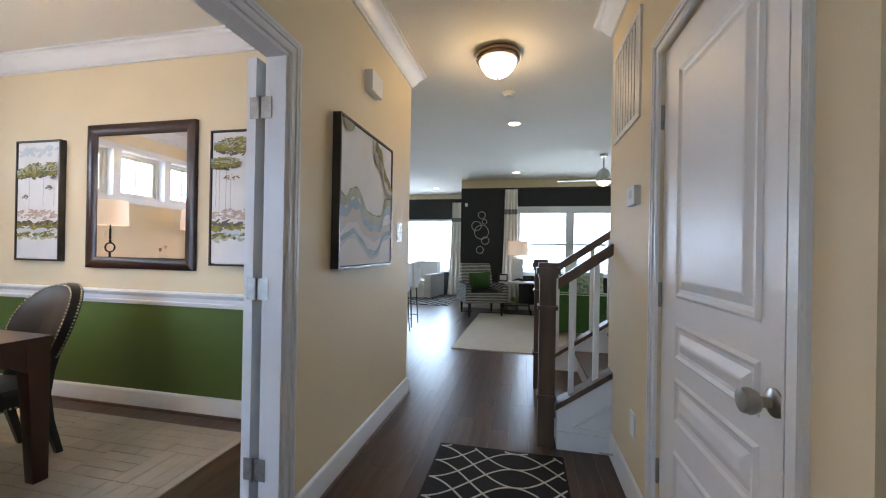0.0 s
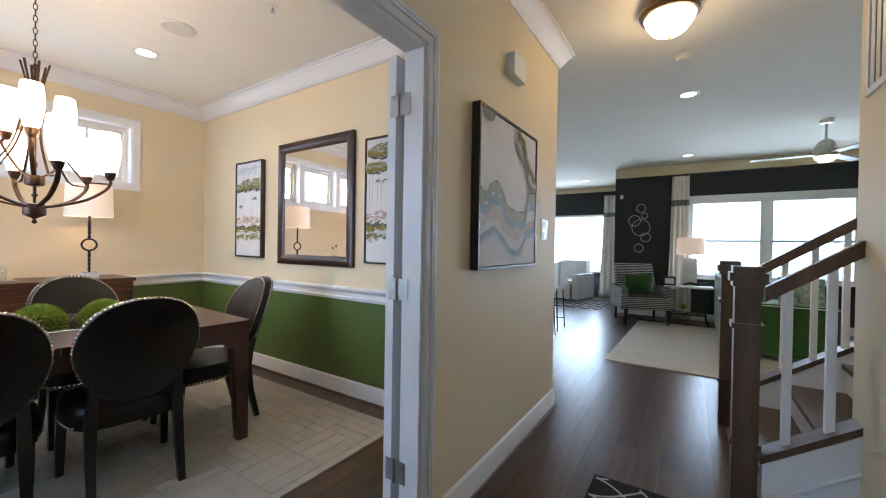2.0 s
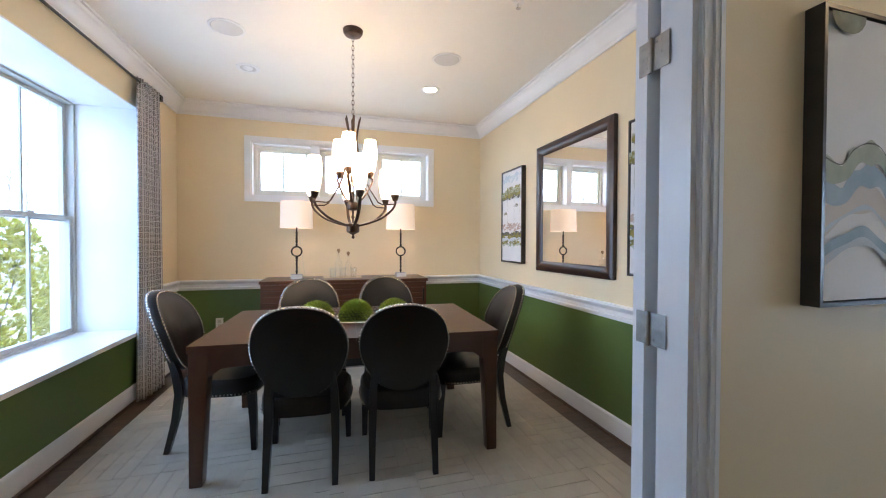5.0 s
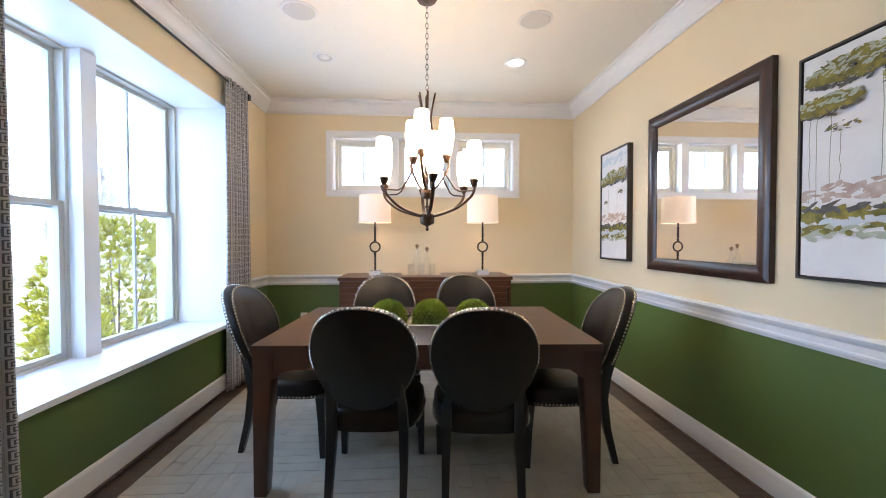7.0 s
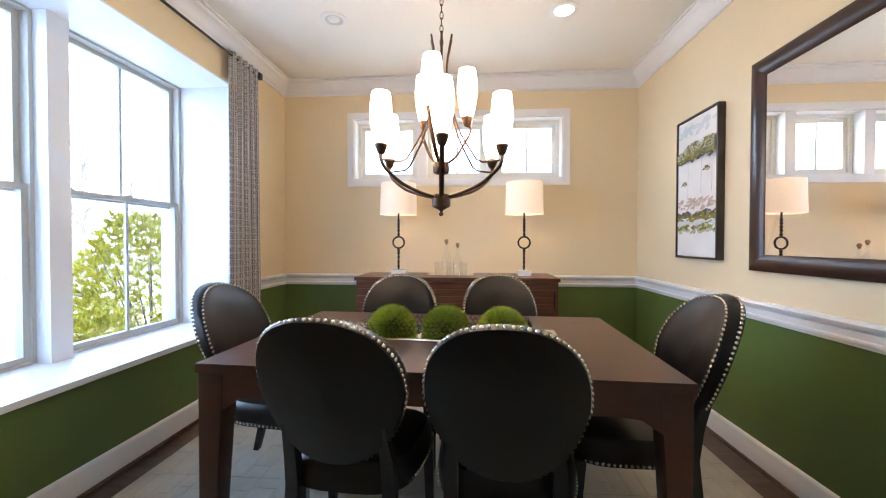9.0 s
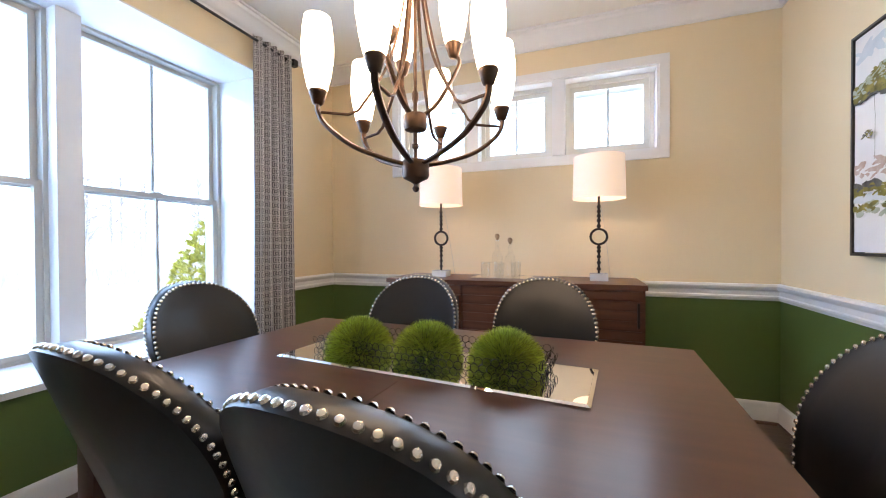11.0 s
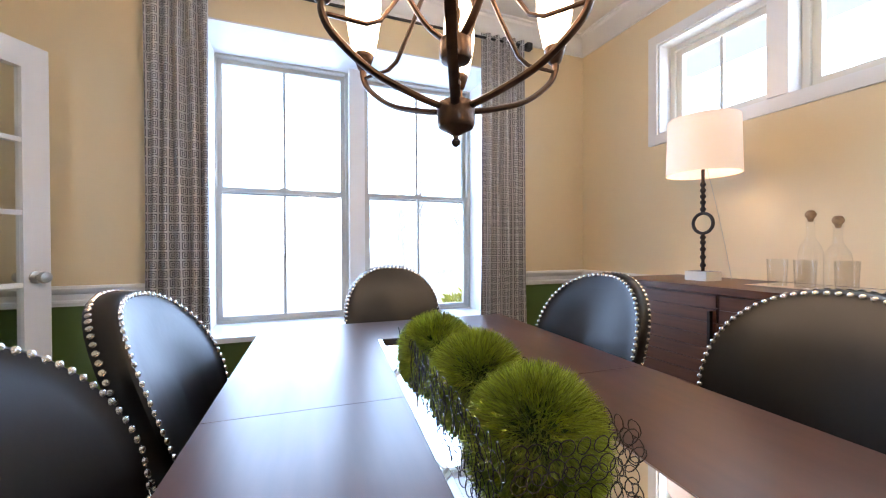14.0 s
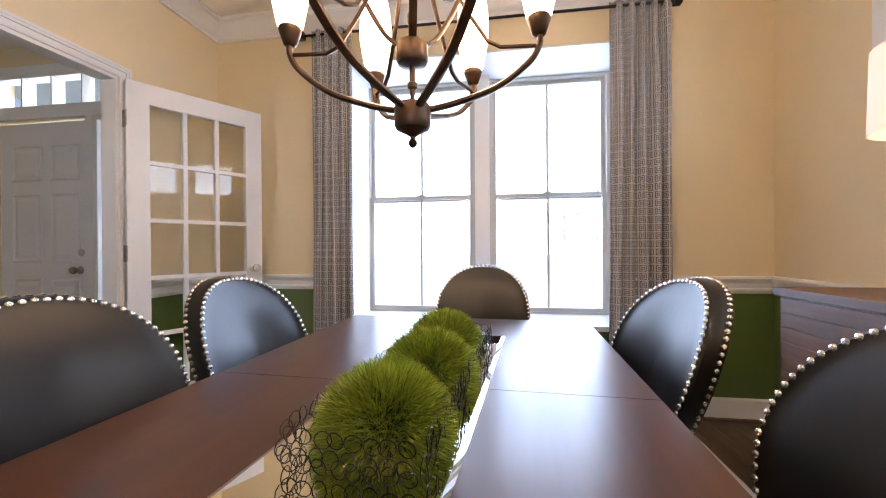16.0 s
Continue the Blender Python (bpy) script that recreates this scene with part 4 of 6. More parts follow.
def grass_ball(seed, r):
    rnd = random.Random(seed)
    g = thing("grass_ball", "round dome of artificial green grass in a wire basket", "plant", group="grass balls on the table")
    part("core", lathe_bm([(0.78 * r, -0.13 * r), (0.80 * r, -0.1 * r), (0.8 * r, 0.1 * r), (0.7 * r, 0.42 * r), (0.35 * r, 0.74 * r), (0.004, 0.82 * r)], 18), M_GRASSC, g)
    verts, faces = [], []
    for _ in range(7600):
        z = rnd.uniform(-0.12, 1)
        a = rnd.uniform(0, 6.2832)
        q = math.sqrt(max(0, 1 - z * z))
        d = Vector((q * math.cos(a), q * math.sin(a), z))
        lean = (d + Vector((rnd.gauss(0, 0.22), rnd.gauss(0, 0.22), rnd.gauss(0, 0.2)))).normalized()
        s = d.cross(Vector((rnd.gauss(0, 1), rnd.gauss(0, 1), rnd.gauss(0, 1)))).normalized()
        p0 = d * r * 0.78
        L = r * rnd.uniform(0.24, 0.40)
        p1 = p0 + lean * L * 0.55
        p2 = p0 + lean * L + Vector((0, 0, -0.10 * L * rnd.random()))
        w = 0.0011
        i = len(verts)
        verts += [p0 - s * w, p0 + s * w, p1 + s * w * 0.9, p1 - s * w * 0.9, p2]
        faces += [(i, i + 1, i + 2, i + 3), (i + 3, i + 2, i + 4)]
    me = bpy.data.meshes.new("grass_tuft")
    me.from_pydata(verts, [], faces)
    me.materials.append(M_GRASSB)
    ob = new("grass_tuft", me)
    ob.parent = g
    tagged(ob, kind="stuff")
    return g


ball = grass_ball(1, 0.111)
ball.matrix_world = TRM @ pose(0.008, -0.268, 0.018)
copy_thing(ball, TRM @ pose(-0.018, -0.006, 0.018, 0, 0, 70))
copy_thing(ball, TRM @ pose(-0.018, 0.262, 0.018, 0, 0, 150))

# ---- dining room: rug ----
def dining_rug():
    """Cream rug woven in short raised bricks."""
    x0, x1, y0, y1 = -4.05, -1.55, -0.78, 2.23
    rug = thing("dining_rug", "cream wool rug with raised basket-weave blocks under the table", "rug", (x0, y0, 0))
    part("backing", box_bm(0, x1 - x0, 0, y1 - y0, 0, 0.008, 0.003), M_RUG, rug)
    rnd = random.Random(5)
    bm = bmesh.new()
    # bricks of uneven length, laid in patches that turn direction
    s = 0.30
    for i in range(int((x1 - x0) / s)):
        for j in range(int((y1 - y0) / s)):
            cx, cy, lying = 0.05 + i * s, 0.01 + j * s, rnd.random() < 0.6
            n = rnd.choice((3, 4, 4))
            for k in range(n):
                cut = rnd.uniform(0.3, 0.7) if rnd.random() < 0.5 else 1.0
                for a, b in ((0.0, cut), (cut, 1.0)):
                    if b - a < 0.05:
                        continue
                    h = 0.0100 + rnd.uniform(0, 0.0012)
                    u0, u1, v0, v1 = a * s + 0.0015, b * s - 0.0015, k * s / n + 0.0015, (k + 1) * s / n - 0.0015
                    if lying:
                        bm_box(bm, cx + u0, cx + u1, cy + v0, cy + v1, 0.007, h)
                    else:
                        bm_box(bm, cx + v0, cx + v1, cy + u0, cy + u1, 0.007, h)
    ob = part("woven_block", bm, M_RUGT, rug, smooth=False)
    tagged(ob, kind="stuff")


dining_rug()


# ---- curtains ----
def key_material():
    """Greek-key weave: concentric square outlines in dark on white, about 7 cm apart."""
    m = mat("greek_key_cloth", (0.6, 0.6, 0.6), 0.85, vary=0.0)
    nodes, links = m.node_tree.nodes, m.node_tree.links
    b = nodes["Principled BSDF"]
    uv = nodes.new("ShaderNodeUVMap")
    sep = nodes.new("ShaderNodeSeparateXYZ")
    links.new(uv.outputs[0], sep.inputs[0])

    def op(kind, a, bb=None, clamp=False):
        n = nodes.new("ShaderNodeMath")
        n.operation, n.use_clamp = kind, clamp
        for i, v in enumerate((a, bb)):
            if v is None:
                continue
            if isinstance(v, (int, float)):
                n.inputs[i].default_value = v
            else:
                links.new(v, n.inputs[i])
        return n.outputs[0]
    size = 0.050
    fx = op("ABSOLUTE", op("SUBTRACT", op("FRACT", op("DIVIDE", sep.outputs[0], size)), 0.5))
    fy = op("ABSOLUTE", op("SUBTRACT", op("FRACT", op("DIVIDE", sep.outputs[1], size)), 0.5))
    ring = op("MAXIMUM", fx, fy)
    band = op("FRACT", op("MULTIPLY", ring, 5.0))
    dark = op("GREATER_THAN", band, 0.48)
    cut = op("MULTIPLY", op("LESS_THAN", fx, 0.055), op("GREATER_THAN", fy, 0.16))
    dark = op("MULTIPLY", dark, op("SUBTRACT", 1.0, cut))
    mix = nodes.new("ShaderNodeMix")
    mix.data_type = "RGBA"
    links.new(dark, mix.inputs[0])
    mix.inputs[6].default_value = (0.54, 0.53, 0.535, 1)
    mix.inputs[7].default_value = (0.115, 0.110, 0.118, 1)
    links.new(mix.outputs[2], b.inputs["Base Color"])
    return m


M_KEY = key_material()


def cloth(name, w, h, folds, depth, material, parent, gather=0.85, bands=(), seed=0):
    """A hanging pleated cloth, 3 mm thick, with real-size UVs; bands: (z0, z1, material index)."""
    rnd = random.Random(seed)
    bm = bmesh.new()
    lay = bm.loops.layers.uv.new("UVMap")
    nu, nv = folds * 10, 24
    ph = [rnd.uniform(-0.5, 0.5) for _ in range(folds + 1)]
    grid = []
    for j in range(nv + 1):
        v = j / nv
        row = []
        for i in range(nu + 1):
            u = i / nu
            a = u * folds * 2 * math.pi + ph[int(u * folds)] * 0.5
            amp = depth * (0.55 + 0.45 * (1 - v)) * (0.8 + 0.2 * math.sin(3 * u + seed))
            squeeze = gather + (1 - gather) * (1 - v) ** 1.5
            x = (u - 0.5) * w * squeeze + 0.006 * math.sin(5 * v + 9 * u)
            row.append((bm.verts.new((x, amp * math.sin(a), v * h)), u * w * 1.7, v * h))
        grid.append(row)
    for j in range(nv):
        for i in range(nu):
            q = (grid[j][i], grid[j][i + 1], grid[j + 1][i + 1], grid[j + 1][i])
            f = bm.faces.new([c[0] for c in q])
            zc = (j + 0.5) / nv * h
            for z0, z1, mi in bands:
                if z0 <= zc < z1:
                    f.material_index = mi
            for loop, c in zip(f.loops, q):
                loop[lay].uv = (c[1], c[2])
    mats = material if isinstance(material, (list, tuple)) else (material,)
    bmesh.ops.recalc_face_normals(bm, faces=bm.faces)
    me = bpy.data.meshes.new(name)
    bm.to_mesh(me)
    bm.free()
    for m in mats:
        me.materials.append(m)
    me.shade_smooth()
    ob = new(name, me)
    ob.parent = parent
    sol = ob.modifiers.new("thickness", "SOLIDIFY")
    sol.thickness = 0.003
    return ob


ROD_Y, ROD_Z = YS + 0.060, 2.565
for x, w, sd in ((-3.835, 0.40, 1), (-1.825, 0.33, 2)):
    cu = thing("curtain", "grey and white greek-key patterned curtain hanging to the floor", "curtain", (x, ROD_Y, 0.01), group="dining room curtains")
    cloth("cloth", w, ROD_Z + 0.02, 5, 0.042, M_KEY, cu, 0.86, seed=sd)
rod = thing("curtain_rod", "black iron curtain rod with square end caps", "curtain rod", (0, ROD_Y, ROD_Z))
part("rod", tube_bm([(-4.03, 0, 0), (-1.62, 0, 0)], 0.009, 10), M_LEGBLK, rod)
for x in (-4.05, -1.60):
    part("finial", box_bm(x - 0.022, x + 0.022, -0.022, 0.022, -0.024, 0.024, 0.004), M_LEGBLK, rod)
for x in (-3.97, -1.68):
    part("bracket", box_bm(x - 0.008, x + 0.008, -0.058, 0.0, -0.02, -0.009, 0.002), M_LEGBLK, rod)


# ---- windows ----
def sash(parent, x0, x1, z0, z1, y, rail=0.030, bars=1, name="sash", paint=None):
    """A sash in the x-z plane at y, with glass."""
    paint = paint or M_VINYL
    s = part(name, box_bm(x0, x1, y - 0.018, y + 0.018, z0, z0 + rail, 0.003), paint, parent)
    part("sash_rail", box_bm(x0, x1, y - 0.018, y + 0.018, z1 - rail, z1, 0.003), paint, s)
    part("sash_stile", box_bm(x0, x0 + rail, y - 0.0178, y + 0.0178, z0 + rail, z1 - rail, 0.003), paint, s)
    part("sash_stile", box_bm(x1 - rail, x1, y - 0.0178, y + 0.0178, z0 + rail, z1 - rail, 0.003), paint, s)
    for k in range(bars):
        xm = x0 + (x1 - x0) * (k + 1) / (bars + 1)
        part("muntin", box_bm(xm - 0.009, xm + 0.009, y - 0.008, y + 0.008, z0 + rail, z1 - rail, 0.002), paint, s)
    g = part("pane", box_bm(x0 + rail - 0.004, x1 - rail + 0.004, y - 0.002, y + 0.002, z0 + rail - 0.004, z1 - rail + 0.004), M_GLASS, s, smooth=False)
    g.visible_shadow = False
    return s


def double_hung(name, x0, x1, z0, z1, y, label):
    w = tagged(new(name), label, "window", kind="structure")
    zm = (z0 + z1) / 2 - 0.005
    for a, b, c, d in ((x0 - 0.03, x0 + 0.012, z0, z1), (x1 - 0.012, x1 + 0.03, z0, z1), (x0 + 0.012, x1 - 0.012, z1 - 0.012, z1 + 0.03), (x0 + 0.012, x1 - 0.012, z0 - 0.02, z0 + 0.012)):
        part("window_frame", box_bm(a, b, y - 0.05, y + 0.05, c, d, 0.003), M_VINYL, w)
    sash(w, x0 + 0.012, x1 - 0.012, zm - 0.02, z1 - 0.012, y - 0.019)
    sash(w, x0 + 0.012, x1 - 0.012, z0 + 0.012, zm + 0.022, y + 0.019)
    part("latch", box_bm((x0 + x1) / 2 - 0.03, (x0 + x1) / 2 + 0.03, y + 0.012, y + 0.036, zm + 0.022, zm + 0.034, 0.003), M_VINYL, w)
    return w


double_hung("window_1", -2.78, -1.915, RZ0 + 0.004, RZ1 - 0.016, RY + 0.01, "tall double-hung window with pale frame in the recess")
double_hung("window_2", -3.775, -2.905, RZ0 + 0.004, RZ1 - 0.016, RY + 0.01, "tall double-hung window with pale frame in the recess")
structure("trim_mullion", box_bm(-2.897, -2.788, RY - 0.06, RY + 0.14, RZ0, RZ1 - 0.013, 0.004), M_TRIM, "white post between the windows")

# three clerestory windows
bm = bmesh.new()
for y0, y1, z0, z1 in ((TY0 - 0.062, TY1 + 0.062, TZ1, TZ1 + 0.062), (TY0 - 0.062, TY1 + 0.062, TZ0 - 0.062, TZ0), (TY0 - 0.062, TY0, TZ0, TZ1), (TY1, TY1 + 0.062, TZ0, TZ1)):
    bm_box(bm, XW, XW + 0.016, y0, y1, z0, z1)
structure("trim_clerestory", bm, M_TRIM, "white casing round three high windows")
bm = bmesh.new()
bm_box(bm, WW + 0.03, XW + 0.002, TY0, TY1, TZ0, TZ0 + 0.012)
bm_box(bm, WW + 0.03, XW + 0.002, TY0, TY1, TZ1 - 0.012, TZ1)
bm_box(bm, WW + 0.03, XW + 0.0015, TY0, TY0 + 0.012, TZ0 + 0.012, TZ1 - 0.012)
bm_box(bm, WW + 0.03, XW + 0.0015, TY1 - 0.012, TY1, TZ0 + 0.012, TZ1 - 0.012)
pitch = (TY1 - TY0) / 3
for k in (1, 2):
    yc = TY0 + k * pitch
    bm_box(bm, WW + 0.05, XW + 0.014, yc - 0.045, yc + 0.045, TZ0 + 0.0125, TZ1 - 0.0125)
structure("trim_clerestory_reveal", bm, M_TRIM, "white reveals and posts of the high windows")
for k in range(3):
    y0 = TY0 + k * pitch + (0.015 if k == 0 else 0.047)
    y1 = TY0 + (k + 1) * pitch - (0.015 if k == 2 else 0.047)
    w = tagged(new("window_%d" % (3 + k)), "small high window with pale frame", "window", kind="structure")
    w.matrix_world = pose(WW + 0.07, (y0 + y1) / 2, 0, 0, 0, 90)
    h = (y1 - y0) / 2
    for a, b, c, d in ((-h, -h + 0.03, TZ0 + 0.014, TZ1 - 0.014), (h - 0.03, h, TZ0 + 0.014, TZ1 - 0.014), (-h + 0.03, h - 0.03, TZ1 - 0.044, TZ1 - 0.014), (-h + 0.03, h - 0.03, TZ0 + 0.014, TZ0 + 0.044)):
        part("window_frame", box_bm(a, b, -0.04, 0.03, c, d, 0.003), M_SASH_GLARE, w)
    sash(w, -h + 0.03, h - 0.03, TZ0 + 0.044, TZ1 - 0.044, 0, 0.035, 1, paint=M_SASH_GLARE)


# ---- ceiling fittings ----
def downlight(x, y, lit):
    d = thing("downlight", "round recessed ceiling downlight, %s" % ("lit" if lit else "unlit eyeball"), "downlight", (x, y, CEIL), group="recessed downlights")
    part("trim_ring", bm_lathe(bmesh.new(), [(0.062, -0.001), (0.064, -0.007), (0.090, -0.005), (0.093, -0.0005)], 28, cap=False), M_PLATE, d)
    part("lens", lathe_bm([(0.004, -0.004), (0.062, -0.003), (0.0625, -0.0005)], 24), M_CANLIT if lit else M_CANOFF, d)
    if not lit:
        part("eyeball", lathe_bm([(0.004, -0.020), (0.02, -0.018), (0.036, -0.010), (0.042, -0.002)], 20, (0.008, 0, 0)), M_PLATE, d)


for x, y, lit in ((-3.60, 1.49, 1), (-3.60, -0.08, 0), (0.03, 4.65, 1), (0.0, 7.5, 1), (-1.95, 9.2, 1)):
    downlight(x, y, lit)
lamp("downlight_beam", "SPOT", look((-3.60, 1.49, CEIL - 0.03), (-3.7, 1.55, 0)), 14, (1, 0.80, 0.56), radius=0.05, spot=radians(100))
lamp("hall_downlight_beam", "SPOT", look((0.03, 4.65, CEIL - 0.03), (0.03, 4.7, 0)), 14, (1, 0.80, 0.56), radius=0.05, spot=radians(100))
for x, y in ((-2.99, 1.47), (-2.98, -0.09)):
    s = thing("ceiling_speaker", "flat round white ceiling loudspeaker", "speaker", (x, y, CEIL), group="ceiling speakers")
    part("grille", lathe_bm([(0.004, -0.006), (0.095, -0.006), (0.102, -0.0005)], 32), M_GRILLE, s)
    part("rim", bm_lathe(bmesh.new(), [(0.100, -0.0065), (0.114, -0.005), (0.116, -0.0005)], 32, cap=False), M_PLATE, s)


def sprinkler(x, y):
    s = thing("sprinkler", "small white ceiling sprinkler head", "sprinkler", (x, y, CEIL))
    part("escutcheon", lathe_bm([(0.004, -0.006), (0.03, -0.005), (0.034, -0.0005)], 20), M_PLATE, s)
    part("head", lathe_bm([(0.014, -0.036), (0.015, -0.033), (0.005, -0.030), (0.006, -0.006)], 12), M_NICKEL, s)


sprinkler(-2.18, 1.68)


def flush_lamp(x, y):
    f = thing("flush_ceiling_lamp", "bronze flush ceiling lamp with lit frosted glass bowl", "ceiling lamp", (x, y, CEIL))
    part("pan", lathe_bm([(0.135, -0.066), (0.158, -0.064), (0.166, -0.056), (0.164, -0.046), (0.174, -0.040), (0.176, -0.028), (0.160, -0.018), (0.155, -0.0005)], 36), M_PAN, f)
    part("bowl", lathe_bm([(0.004, -0.180), (0.05, -0.174), (0.095, -0.148), (0.13, -0.100), (0.143, -0.065)], 36), M_OPAL2, f, "lit frosted glass bowl")
    part("finial", lathe_bm([(0.002, -0.206), (0.008, -0.201), (0.010, -0.192), (0.007, -0.185), (0.016, -0.179)], 14), M_PAN, f)


M_OPAL2 = mat("lit_frosted_bowl", (0.9, 0.85, 0.75), 0.35, vary=0.0, emission=6.0, emit_color=(1, 0.84, 0.58))
M_PAN = mat("brushed_bronze_pan", (0.34, 0.25, 0.18), 0.3, 1.0, vary=0.1, scale=30)
flush_lamp(-0.055, 3.0)
lamp("flush_lamp_glow", "POINT", Matrix.Translation((-0.055, 3.0, CEIL - 0.26)), 6.5, (1, 0.74, 0.42), radius=0.1)
s = thing("smoke_detector", "white round smoke detector on the hall ceiling", "smoke detector", (0.0, 3.75, CEIL))
part("base", lathe_bm([(0.055, -0.012), (0.062, -0.010), (0.064, -0.0005)], 24), M_PLATE, s)
part("cover", lathe_bm([(0.02, -0.045), (0.045, -0.040), (0.052, -0.012)], 24), M_PLATE, s)


# ---- doors ----
def hinge(parent, m):
    h = part("hinge", box_bm(-0.002, 0.0, 0.004, 0.045, -0.045, 0.045, 0.0008, 1), M_HINGE, parent, "satin nickel hinge")
    h.matrix_local = m
    p = part("hinge_leaf", box_bm(-0.002, 0.0, -0.056, -0.006, -0.045, 0.045, 0.0008, 1), M_HINGE, h)
    p2 = part("knuckle", lathe_bm([(0.0055, -0.047), (0.006, -0.045), (0.006, 0.045), (0.0055, 0.047)], 10, (-0.005, 0, 0)), M_HINGE, h)
    for y in (-0.030, -0.016, 0.016, 0.032):
        for z in (-0.03, 0.0, 0.03):
            if (y + z) > -0.05:
                part("screw", lathe_bm([(0.003, -0.001), (0.003, 0.0008)], 8), M_HINGE, h).matrix_local = pose(-0.0026, y, z, 0, 90, 0)
    return h


def french_leaf(name, m, label):
    """A glazed leaf: hinge edge at x = 0, running to x = w, thickness along y."""
    w, h, th = 0.742, 2.000, 0.042
    d = tagged(new(name), label, "door", kind="structure")
    d.matrix_world = m
    st, top, bot = 0.105, 0.115, 0.24
    part("stile", box_bm(0, st, 0, th, 0, h, 0.002), M_DOOR, d)
    part("stile", box_bm(w - st, w, 0, th, 0, h, 0.002), M_DOOR, d)
    part("rail", box_bm(st, w - st, 0.0003, th - 0.0003, 0, bot, 0.001), M_DOOR, d)
    part("rail", box_bm(st, w - st, 0.0003, th - 0.0003, h - top, h, 0.001), M_DOOR, d)
    gw, gh = (w - 2 * st) / 3, (h - top - bot) / 5
    for k in (1, 2):
        part("muntin", box_bm(st + k * gw - 0.011, st + k * gw + 0.011, 0.004, th - 0.004, bot, h - top, 0.004), M_DOOR, d)
    for k in range(1, 5):
        part("muntin", box_bm(st, w - st, 0.0045, th - 0.0045, bot + k * gh - 0.011, bot + k * gh + 0.011, 0.004), M_DOOR, d)
    for i in range(3):
        for k in range(5):
            g = part("pane", box_bm(st + i * gw, st + (i + 1) * gw, th / 2 - 0.002, th / 2 + 0.002, bot + k * gh, bot + (k + 1) * gh), M_GLASS, d, smooth=False)
            g.visible_shadow = False
    for s, y in ((-1, 0.0), (1, th)):
        k = part("door_handle", lathe_bm([(0.028, 0.0), (0.028, 0.006), (0.012, 0.010), (0.011, 0.030), (0.022, 0.036), (0.028, 0.048), (0.024, 0.062), (0.006, 0.066)], 20), M_NICKEL, d, "brushed nickel knob")
        k.matrix_local = pose(w - 0.06, y, 0.93, 90 if s < 0 else -90)
    return d


# the north leaf folded back flat on the wall, the south one standing ajar by the window wall
leaf = french_leaf("door_1", pose(-0.937, OP1 - 0.0205, 0.012, 0, 0, 90), "white french door with fifteen panes, folded open against the wall")
for z in (0.305, 1.05, 1.80):
    hinge(leaf, pose(-0.0002, -0.018, z - 0.012))
south = french_leaf("door_2", pose(-0.950, OP0 + 0.006, 0.012, 0, 0, 239.7), "white french door with fifteen panes, standing open")
for z in (0.305, 1.05, 1.80):
    hinge(south, pose(-0.0002, 0.046, z - 0.012))


def panel_door(name, w, h, m, label, panels, knob_x, hinges=()):
    """A moulded door: x along the width, front towards -y; panels are (x0, x1, z0, z1)."""
    d = tagged(new(name), label, "door", kind="structure")
    d.matrix_world = m
    part("slab", box_bm(0, w, 0, 0.035, 0, h, 0.002), M_DOOR, d)
    for x0, x1, z0, z1 in panels:
        bm = bmesh.new()
        rings = []
        for o, y in ((0, -0.0005), (0.010, -0.009), (0.022, -0.003), (0.034, -0.0015), (0.060, -0.010), (0.066, -0.011)):
            rings.append([bm.verts.new((a, y, b)) for a, b in ((x0 + o, z0 + o), (x1 - o, z0 + o), (x1 - o, z1 - o), (x0 + o, z1 - o))])
        for a, b in zip(rings, rings[1:]):
            for i in range(4):
                bm.faces.new((a[i], a[(i + 1) % 4], b[(i + 1) % 4], b[i]))
        bm.faces.new(rings[-1])
        part("panel", bm, M_DOOR, d, smooth=False)
    k = part("door_handle", lathe_bm([(0.032, 0.0), (0.032, 0.005), (0.026, 0.009), (0.012, 0.012), (0.012, 0.030), (0.024, 0.038), (0.030, 0.052), (0.026, 0.068), (0.006, 0.072)], 24), M_HINGE, d, "satin nickel knob")
    k.matrix_local = pose(knob_x, 0, 0.888, 90)
    for z in hinges:
        part("hinge", lathe_bm([(0.006, -0.05), (0.0075, -0.048), (0.0075, 0.048), (0.006, 0.05)], 10, (-0.004, -0.006, z)), M_HINGE, d, "satin nickel hinge")
    return d


# closet door; its front faces the hall
panel_door("door_3", 0.77, 2.03, pose(HR + 0.012, 1.755, 0.01, 0, 0, -90), "white moulded closet door with satin nickel knob, closed",
           [(0.155, 0.66, 0.12, 0.50), (0.155, 0.66, 0.60, 0.765), (0.155, 0.66, 0.83, 0.965), (0.155, 0.66, 1.055, 1.90)], 0.715, (0.335, 1.05, 1.77))
door = panel_door("door_4", 0.91, 2.10, pose(1.18, EY - 0.04, 0.02, 0, 0, 180), "white panelled front door with knob and deadbolt, closed",
                  [(0.12, 0.42, 1.62, 1.92), (0.50, 0.80, 1.62, 1.92), (0.12, 0.42, 0.95, 1.52), (0.50, 0.80, 0.95, 1.52), (0.12, 0.42, 0.2, 0.82), (0.50, 0.80, 0.2, 0.82)], 0.785)
part("deadbolt", lathe_bm([(0.028, 0.0), (0.028, 0.010), (0.018, 0.016), (0.006, 0.028)], 18), M_NICKEL, door).matrix_local = pose(0.80, 0, 1.03, 90)
w = tagged(new("window_9"), "narrow sidelight beside the front door", "window", kind="structure")
for x0, x1, z0, z1 in ((0.02, 0.055, 0.3, 2.14), (0.165, 0.20, 0.3, 2.14), (0.055, 0.165, 0.3, 0.34), (0.055, 0.165, 2.10, 2.14)):
    part("window_frame", box_bm(x0, x1, EY - 0.10, EY + 0.012, z0, z1, 0.002), M_TRIM, w)
